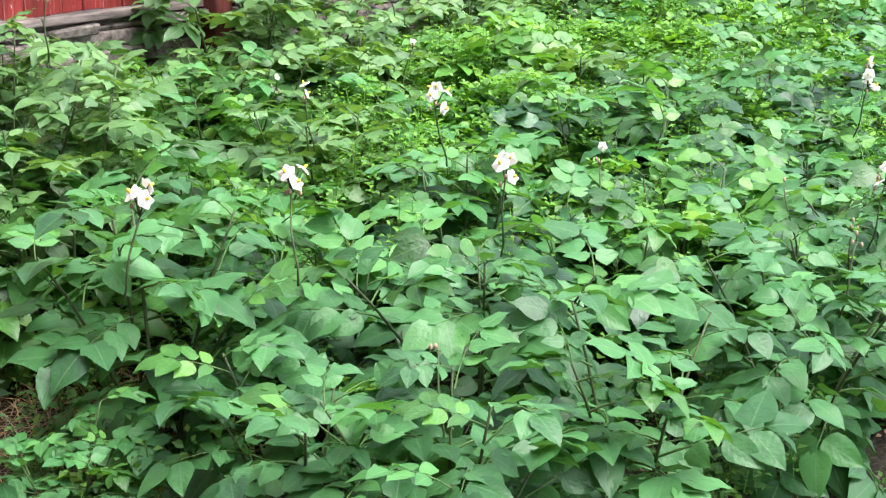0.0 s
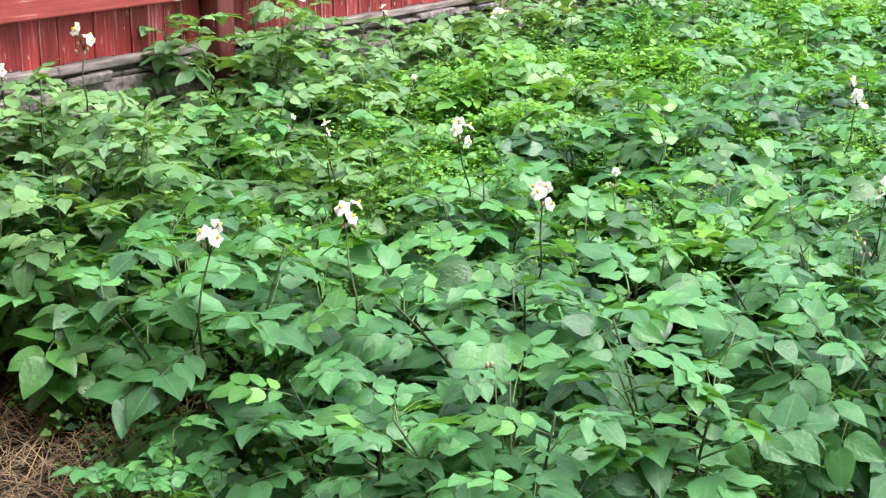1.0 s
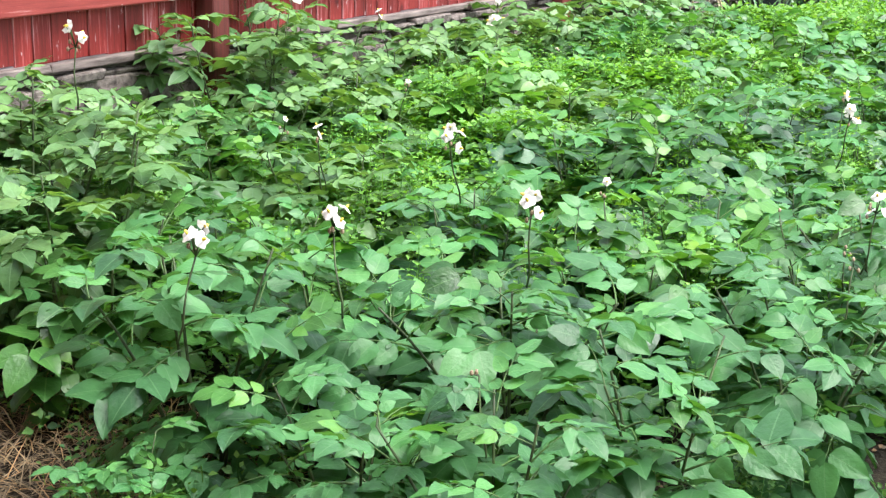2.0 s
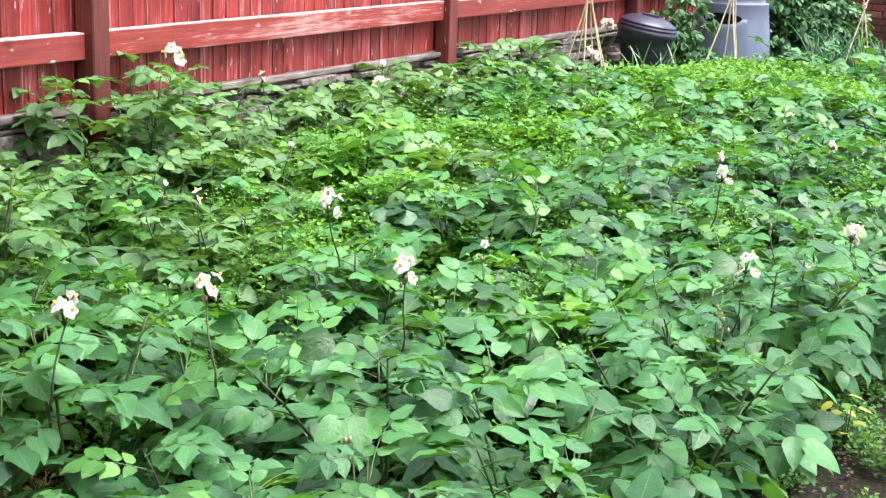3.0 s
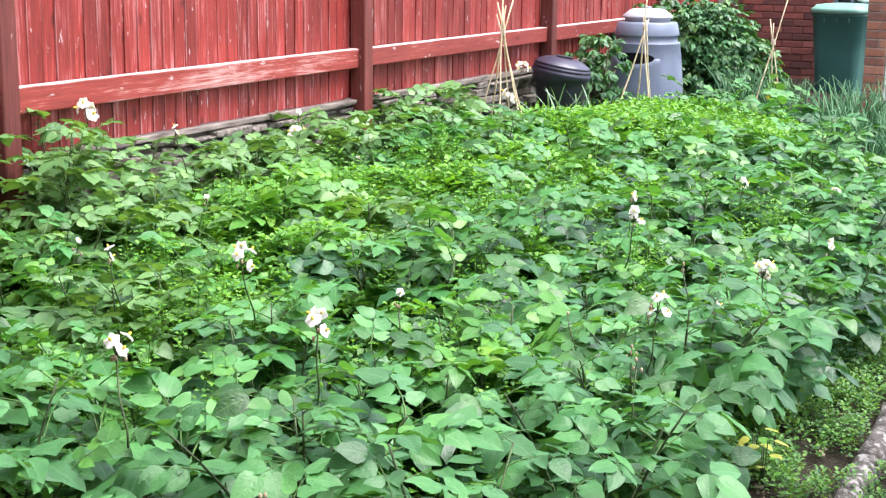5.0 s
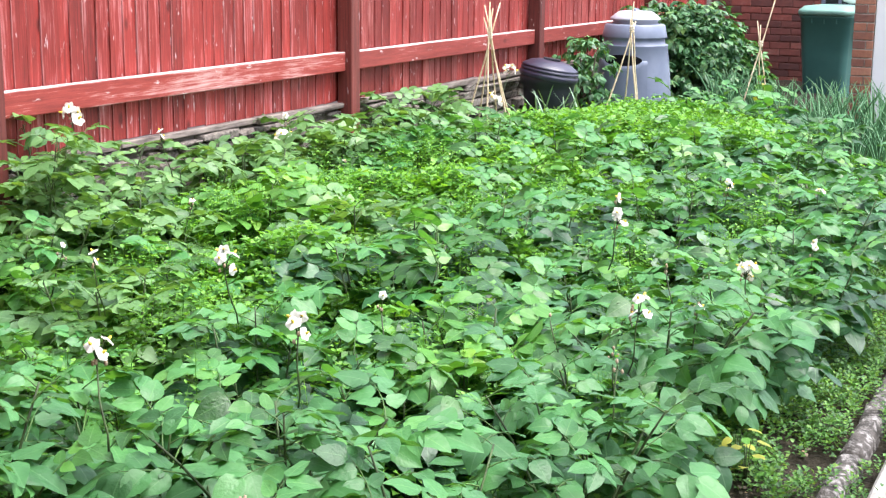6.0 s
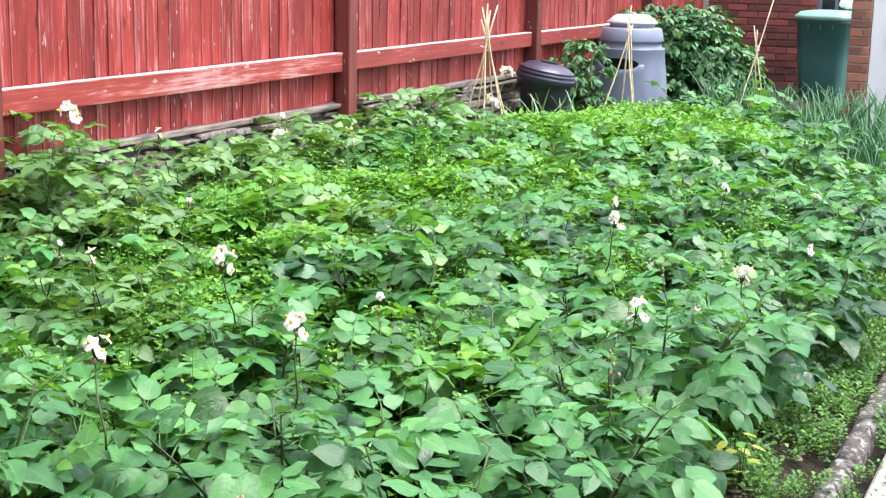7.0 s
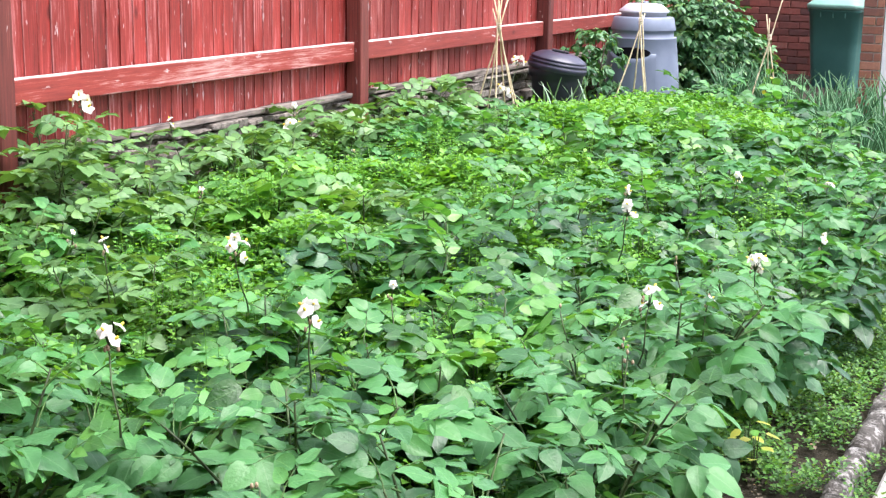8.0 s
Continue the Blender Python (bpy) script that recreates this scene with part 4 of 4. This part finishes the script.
def wheelie_bin(at):
    """A tapered two-wheeled bin; its front looks along local -y."""
    ob = thing("wheelie_bin", "green plastic wheelie bin with a paler lid", "bin", at=at)
    def stacked(rings, material, name):
        """Rings (z, half width, front, back, corner radius) joined into a closed shell with round corners."""
        s = Shape()
        for z, hx, y0, y1, r in rings:
            for cx, cy, a0 in ((hx - r, y0 + r, -90), (hx - r, y1 - r, 0), (-hx + r, y1 - r, 90), (-hx + r, y0 + r, 180)):
                for k in range(6):
                    a = radians(a0 + 18 * k)
                    s.v.append(Vector((cx + r * math.cos(a), cy + r * math.sin(a), z)))
        for j in range(len(rings) - 1):
            for k in range(24):
                s.face((24 * j + k, 24 * j + (k + 1) % 24, 24 * j + 24 + (k + 1) % 24, 24 * j + 24 + k))
        s.face(tuple(reversed(range(24))))
        s.face(tuple(24 * (len(rings) - 1) + k for k in range(24)))
        return s.mesh(name, [material])

    part("body", stacked(((0.0, 0.19, -0.17, 0.17, 0.05), (0.015, 0.21, -0.20, 0.19, 0.06), (0.07, 0.216, -0.21, 0.2, 0.07), (0.50, 0.245, -0.262, 0.24, 0.08),
                          (0.90, 0.270, -0.300, 0.28, 0.085), (0.905, 0.281, -0.311, 0.29, 0.085), (0.945, 0.283, -0.313, 0.29, 0.085), (0.950, 0.27, -0.30, 0.28, 0.08)),
                         M_GREENP, "body"), ob)
    for k in range(3):
        part("rib", block("rib", (-0.135 + 0.13 * k, -0.301, 0.850), (-0.120 + 0.13 * k, -0.28, 0.903), M_GREENP, 0.004), ob)
    part("lid", stacked(((0.945, 0.280, -0.315, 0.30, 0.08), (0.936, 0.288, -0.334, 0.305, 0.09), (0.974, 0.290, -0.338, 0.305, 0.09), (0.988, 0.282, -0.328, 0.298, 0.09),
                         (1.000, 0.262, -0.300, 0.28, 0.08), (1.024, 0.245, -0.28, 0.27, 0.08), (1.034, 0.15, -0.16, 0.16, 0.08)), M_GLID, "lid"), ob, "pale green lid")
    for side in (-1, 1):
        s = Shape()
        s.lathe([(0.03, -0.022), (0.095, -0.022), (0.10, -0.012), (0.10, 0.012), (0.095, 0.022), (0.03, 0.022)], 20)
        part("wheel", s.mesh("wheel", [M_BLACKP]), ob, "black wheel", Matrix.Translation((side * 0.235, 0.20, 0.098)) @ Matrix.Rotation(math.pi / 2, 4, "Y"))
    s = Shape()
    s.tube([Vector((-0.2, 0.36, 0.93)), Vector((0.2, 0.36, 0.93))], [0.014, 0.014], 8)
    for x in (-0.2, 0.2):
        s.tube([Vector((x, 0.27, 0.91)), Vector((x, 0.362, 0.93))], [0.014, 0.014], 8)
    part("handle", s.mesh("handle", [M_GREENP]), ob)


compost_bin(pose(0.48, 12.19, 0.105, 0, 0, -91))
dustbin(pose(0.335, 10.60, 0.19, 0, 0, 25))


# ---- house ----
def brick_wall(name, label, x0, x1, y, z0, z1, seed, hole=None, depth=0.22, brick=None, joint=None):
    """A brick wall that faces -y, with every brick a piece of its own and an opening if there is one (x0, x1, z0, z1)."""
    rng = random.Random(seed)
    s = Shape()
    if hole:
        hx0, hx1, hz0, hz1 = hole
        for lo, hi in (((x0, z0), (hx0, z1)), ((hx1, z0), (x1, z1)), ((hx0, z0), (hx1, hz0)), ((hx0, hz1), (hx1, z1))):
            s.box((lo[0], y + 0.008, lo[1]), (hi[0], y + depth, hi[1]))
    else:
        s.box((x0, y + 0.008, z0), (x1, y + depth, z1))
    wall = thing(name, label, "wall", kind="structure", me=s.mesh(name, [joint or M_JOINT], False))
    pool = {}
    z, row = z0, 0
    while z + 0.065 < z1:
        x = x0 - (0.1125 if row % 2 else 0.0)
        while x < x1 - 0.03:
            a, b = max(x, x0), min(x + 0.215, x1)
            if hole and hz0 - 0.065 < z < hz1:
                if a < hx0 < b:
                    b = hx0
                elif a < hx1 < b:
                    a = hx1
                elif hx0 <= a and b <= hx1:
                    b = a
            if b - a > 0.03:
                key = (round(b - a, 3), rng.randint(0, 2))
                if key not in pool:
                    pool[key] = block("brick", (0, -0.004, 0), (b - a, 0.02, 0.065), brick or M_BRICK, 0.004, 0.002, rng)
                part("brick", pool[key], wall, at=Matrix.Translation((a, y + rng.uniform(-0.002, 0.002), z)))
            x += 0.225
        z += 0.075
        row += 1
    return wall


brick_wall("wall_back", "red brick wall at the end of the garden", 0.03, 2.14, WALL_Y, 0.0, 1.95, 3, (1.22, 1.72, 1.05, 1.80), brick=M_OLDBRICK, joint=M_OLDJOINT)
win = thing("window_1", "dark window in the brick wall", "window", kind="structure")
for lo, hi in (((1.22, 1.05), (1.72, 1.09)), ((1.22, 1.76), (1.72, 1.80)), ((1.22, 1.09), (1.26, 1.76)), ((1.68, 1.09), (1.72, 1.76)), ((1.40, 1.09), (1.43, 1.76))):
    part("window_frame", block("window_frame", (lo[0], WALL_Y + 0.05, lo[1]), (hi[0], WALL_Y + 0.11, hi[1]), M_GREYP, 0.004), win)
part("pane", block("pane", (1.25, WALL_Y + 0.075, 1.08), (1.69, WALL_Y + 0.083, 1.77), M_GLASS, 0.001), win)
brick_wall("wall_pier", "red brick house corner beside the white door", 2.118, 2.285, PIER_Y, 0.0, 2.4, 6, depth=0.3)
door = thing("door_1", "white painted door in a white frame", "door", kind="structure",
             me=block("door_1", (2.29, PIER_Y + 0.02, 0.0), (3.30, PIER_Y + 0.09, 2.2), M_WHITE, 0.005))
part("door_panel", block("door_panel", (2.50, PIER_Y + 0.005, 0.25), (3.14, PIER_Y + 0.018, 0.85), M_WHITE, 0.006), door)
part("door_plate", block("door_plate", (2.425, PIER_Y + 0.0, 0.90), (2.52, PIER_Y + 0.016, 1.06), M_BLUE, 0.004), door, "small dark blue plate")
brick_wall("wall_front", "red brick house wall", 3.305, 5.6, PIER_Y, 0.0, 0.9, 9, depth=0.3)
# Unseen wall added behind the camera; blocks low sky from the front plants.
thing("wall_near", "plain brick-coloured wall, unseen, added to shade the front plants", "wall", kind="structure",
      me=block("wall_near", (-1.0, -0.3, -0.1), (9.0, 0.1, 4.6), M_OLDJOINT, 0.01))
slab = thing("step", "concrete slab under the wheelie bin", "step", kind="structure",
             me=block("step", (0.95, 14.9, 0.0), (2.12, 16.28, 0.09), M_CONC, 0.01))
thing("paving", "worn concrete paving in front of the wheelie bin", "paving", kind="structure",
      me=block("paving", (1.50, 13.45, 0.0), (2.11, 14.89, 0.10), M_CONC, 0.012, 0.006, random.Random(4)))
wheelie_bin(Matrix.LocRotScale((1.49, 15.55, 0.09), Euler((0, 0, -0.1)), (0.96, 0.96, 0.985)))
s = Shape()
for j in range(9):
    for k in range(16):
        u, w = math.pi * j / 8, 2 * math.pi * k / 16
        d = Vector((math.sin(u) * math.cos(w), math.sin(u) * math.sin(w), math.cos(u)))
        d *= 1 + 0.5 * noise.noise(d * 2.3)
        s.v.append(Vector((0.11 * d.x, 0.07 * d.y, 0.075 + 0.068 * d.z)))
for j in range(8):
    for k in range(16):
        s.face((16 * j + k, 16 * j + (k + 1) % 16, 16 * j + 16 + (k + 1) % 16, 16 * j + 16 + k))
thing("plastic_bag", "crumpled white plastic bag lying on the bin lid", "bag", me=s.mesh("plastic_bag", [M_WHITE]), at=pose(1.66, 15.74, 1.108, 0, 0, 20))


# ---- canes ----
def cane_wigwam(at, tie, canes, label):
    """Bamboo canes pushed into the soil and tied together near the top: for each, its foot and how far it stands over the tie."""
    ob = thing("cane_wigwam", label, "plant support", group="bamboo cane wigwams", at=at)
    for k, (fx, fy, over) in enumerate(canes):
        foot = Vector((fx, fy, -0.05))
        knot = Vector((0.010 * math.cos(1.9 * k), 0.010 * math.sin(1.9 * k), tie))
        tip = knot + (knot - foot).normalized() * over
        pts = [foot.lerp(tip, i / 6) + Vector((0.003 * math.sin(2 * i + k), 0.003 * math.cos(3 * i), 0)) for i in range(7)]
        s = Shape()
        s.tube(pts, [0.0072 - 0.0004 * i for i in range(7)], 7)
        part("cane", s.mesh("cane", [M_CANE]), ob)
    s = Shape()
    for k in range(4):
        z = tie - 0.018 + 0.012 * k
        s.tube([Vector((0.017 * math.cos(a), 0.017 * math.sin(a), z + 0.004 * math.sin(a))) for a in [i * 0.6 for i in range(12)]], [0.0028] * 12, 5)
    part("string_tie", s.mesh("string_tie", [M_STRING]), ob, "pale string binding")


cane_wigwam(pose(0.33, 9.5, 0.12, 0, 0, 25), 0.93, ((-0.25, 0.02, 0.22), (-0.10, 0.2, 0.18), (-0.02, -0.2, 0.22), (0.09, 0.16, 0.17), (0.21, -0.05, 0.20), (0.26, 0.1, 0.12)),
            "wigwam of tied bamboo canes against the fence")
cane_wigwam(pose(0.97, 10.6, 0.12, 0, 0, 25), 0.94, ((-0.30, -0.05, 0.06), (-0.03, 0.2, 0.20), (0.07, -0.2, 0.08), (0.12, 0.15, 0.05)),
            "wigwam of tied bamboo canes in front of the compost bin")
cane_wigwam(pose(1.45, 12.6, 0.15, 0, 0, 25), 0.72, ((-0.20, -0.05, 0.46), (0.11, -0.1, 0.19), (0.06, 0.2, 0.16)),
            "wigwam of tied bamboo canes beside the shrub")


# ---- shrub, squash, onions ----
def shrub(name, label, at, radius, height, count, seed, leaf, lumps=None):
    rng = random.Random(seed)
    ob = thing(name, label, "shrub", at=at)
    s = Shape()
    tips = []
    for k in range(9):
        a = 2.4 * k
        r = radius * rng.uniform(0.3, 0.75)
        tip = Vector((r * math.cos(a), r * math.sin(a), height * rng.uniform(0.55, 0.85)))
        pts = [Vector((0.02 * math.cos(a), 0.02 * math.sin(a), -0.05)).lerp(tip, t) + Vector((0, 0, 0.12 * math.sin(3.1 * t) * height)) for t in (0, 0.25, 0.5, 0.75, 1)]
        s.tube(pts, [0.016, 0.013, 0.01, 0.007, 0.004], 6)
        tips.append(pts[-1])
    part("trunk", s.mesh("trunk", [M_BARK]), ob)
    lumps = lumps or [(radius * 0.5 * math.cos(2.4 * k), radius * 0.5 * math.sin(2.4 * k), height * (0.25 + 0.6 * k / 6), radius * rng.uniform(0.5, 0.8)) for k in range(7)]
    s = Shape()
    area = sum(q[3] ** 2 for q in lumps)
    for cx, cy, cz, r0 in lumps:
        for _ in range(int(count * r0 * r0 / area / 5)):
            d = Vector((rng.gauss(0, 1), rng.gauss(0, 1), rng.gauss(0.25, 1))).normalized()
            p = Vector((cx, cy, cz)) + d * r0 * rng.uniform(0.72, 1.06) * (1 + 0.25 * noise.noise(d * 3 + Vector((cx, cy, cz))))
            if p.z < 0.03:
                continue
            a = math.atan2(d.y, d.x) + rng.gauss(0, 0.5)
            spray = Matrix.Translation(p) @ Matrix.Rotation(a, 4, "Z") @ Matrix.Rotation(rng.uniform(0.0, 0.9) - 0.5 * d.z, 4, "Y") @ Matrix.Rotation(rng.gauss(0, 0.3), 4, "X")
            for k in range(5):
                n = leaf * rng.uniform(0.75, 1.2) * (1.15 if k == 2 else 0.95)
                m = spray @ Matrix.Translation((0.012 * k, 0, 0)) @ Matrix.Rotation((k - 2) * 0.62 + rng.gauss(0, 0.12), 4, "Z") @ Matrix.Rotation(rng.uniform(0.0, 0.4), 4, "Y")
                s.blade(m, n, n * 0.5, 0.25, rng.uniform(0.4, 1.0), rng, SMALL)
    part("crown", s.mesh("crown", [M_SHRUB]), ob)


shrub("shrub", "dense dark-green leafy shrub by the brick wall", pose(0.55, 13.75, 0.12), 0.5, 1.0, 9500, 7, 0.080,
      [(0.0, 0.0, 0.72, 0.34), (-0.30, 0.0, 0.74, 0.27), (0.18, -0.05, 0.62, 0.30), (0.40, -0.05, 0.44, 0.26), (0.20, -0.18, 0.34, 0.32), (-0.2, -0.2, 0.38, 0.34),
       (0.55, -0.05, 0.30, 0.20), (0.05, 0.2, 0.5, 0.42), (-0.05, -0.12, 0.86, 0.16), (0.22, 0.0, 0.80, 0.16), (-0.36, 0.05, 0.93, 0.12), (0.58, -0.12, 0.16, 0.24), (0.32, -0.25, 0.15, 0.24)])
shrub("climbing_shrub", "leafy plant growing between the bins", pose(0.26, 11.6, 0.15), 0.24, 0.80, 1100, 8, 0.065)
shrub("climbing_shrub", "leafy plant behind the compost bin", pose(0.22, 12.85, 0.12), 0.24, 1.08, 700, 9, 0.07)


def squash_plant(at, seed):
    rng = random.Random(seed)
    ob = thing("squash_plant", "young squash plant with large pale leaves", "plant", at=at)
    for k in range(6):
        a = 2.4 * k
        r, h = rng.uniform(0.08, 0.22), rng.uniform(0.2, 0.38)
        s = Shape()
        tip = Vector((r * math.cos(a), r * math.sin(a), h))
        s.tube([Vector((0, 0, -0.03)), tip * 0.5 + Vector((0, 0, 0.05)), tip], [0.006, 0.005, 0.004], 6, 1)
        m = Matrix.Translation(tip) @ Matrix.Rotation(a, 4, "Z") @ Matrix.Rotation(rng.uniform(0.1, 0.6), 4, "Y")
        s.blade(m @ Matrix.Translation((-0.03, 0, 0)), 0.15, 0.16, 0.15, 0.4, rng, BROAD, 0, 0.12)
        part("leaf", s.mesh("leaf", [M_SQUASH, M_STEM]), ob)


squash_plant(Matrix.LocRotScale((1.56, 12.1, 0.16), Euler((0, 0, 0.6)), (1.05,) * 3), 3)


def bean_plant(at):
    """A young bean that climbs one cane, with a few pale and yellowing leaves."""
    rng = random.Random(17)
    ob = thing("bean_plant", "young climbing bean with yellowing leaves on the canes", "plant", at=at)
    s = Shape()
    pts = [Vector((0.03 * math.cos(1.7 * i), 0.03 * math.sin(1.7 * i), 0.06 * i - 0.02)) for i in range(9)]
    s.tube(pts, [0.004] * 9, 5)
    part("stem", s.mesh("stem", [M_STEM]), ob)
    for k, i in enumerate((4, 5, 6, 7, 8)):
        s = Shape()
        a = 2.1 * k
        m = Matrix.Translation(pts[i]) @ Matrix.Rotation(a, 4, "Z") @ Matrix.Rotation(rng.uniform(0.2, 0.8), 4, "Y")
        s.blade(m, 0.085, 0.075, 0.2, 0.4, rng, OVATE)
        part("leaf", s.mesh("leaf", [M_YELLOW if k in (1, 3) else M_LIGHT]), ob)


bean_plant(pose(1.48, 12.5, 0.15))


def onion(seed):
    rng = random.Random(seed)
    ob = thing("onion_plant", "onion plant with upright tubular blue-green leaves", "plant", group="onion plants")
    for k in range(9):
        a = 2.4 * k + rng.uniform(-0.3, 0.3)
        n = rng.uniform(0.20, 0.48)
        lean, bend = rng.uniform(0.0, 0.34), rng.uniform(0.0, 0.35)
        pts = []
        for i in range(7):
            t = i / 6
            r = n * (lean * t + bend * t ** 3)
            pts.append(Vector((r * math.cos(a), r * math.sin(a), n * t * (1 - 0.25 * bend * t * t) - 0.02)))
        s = Shape()
        s.tube(pts, [0.0055, 0.0068, 0.0075, 0.0066, 0.005, 0.0034, 0.001], 6)
        part("leaf", s.mesh("leaf", [M_ONION]), ob)
    return ob


def onion_rows():
    rng = random.Random(12)
    models = [onion(300 + k) for k in range(4)]
    spots = []
    for row in range(6):
        y = 11.0 - 0.10 * row + rng.uniform(0, 0.1)
        while y < 12.95:
            spots.append((1.95 + 0.20 * row + rng.uniform(-0.05, 0.05), y))
            y += rng.uniform(0.14, 0.20) * (2.2 if row < 3 else 1.25)
    spots += [(rng.uniform(0.85, 1.95), rng.uniform(11.9, 13.1)) for _ in range(14)] + [(rng.uniform(1.9, 3.0), rng.uniform(10.9, 12.8)) for _ in range(16)]
    for n, (x, y) in enumerate(spots):
        m = Matrix.LocRotScale((x, y, ground_z(x, y)), Euler((0, 0, rng.uniform(0, 6.28))), (rng.uniform(0.85, 1.2),) * 3)
        if n < 4:
            models[n].matrix_basis = m
        else:
            copy_thing(models[n % 4], m)


onion_rows()


def leek(at, seed):
    """A clump of narrow grey-green strap leaves that bend over at their tips."""
    rng = random.Random(seed)
    ob = thing("leek_plant", "leek with narrow pale blue-green strap leaves", "plant", group="leek plants by the dustbin", at=at)
    for k in range(6):
        n = rng.uniform(0.46, 0.60)
        m = Matrix.Rotation(2.4 * k + rng.uniform(-0.3, 0.3), 4, "Z") @ Matrix.Rotation(-rng.uniform(1.28, 1.54), 4, "Y")
        s = Shape()
        s.blade(m, n, 0.016, 0.5, rng.uniform(0.3, 1.1), rng, STRAP)
        part("leaf", s.mesh("leaf", [M_LEEK]), ob)


for n, (x, y) in enumerate(((0.52, 10.22), (0.66, 10.15), (0.42, 10.2), (0.76, 10.25))):
    leek(pose(x, y, ground_z(x, y) + 0.0), 500 + n)
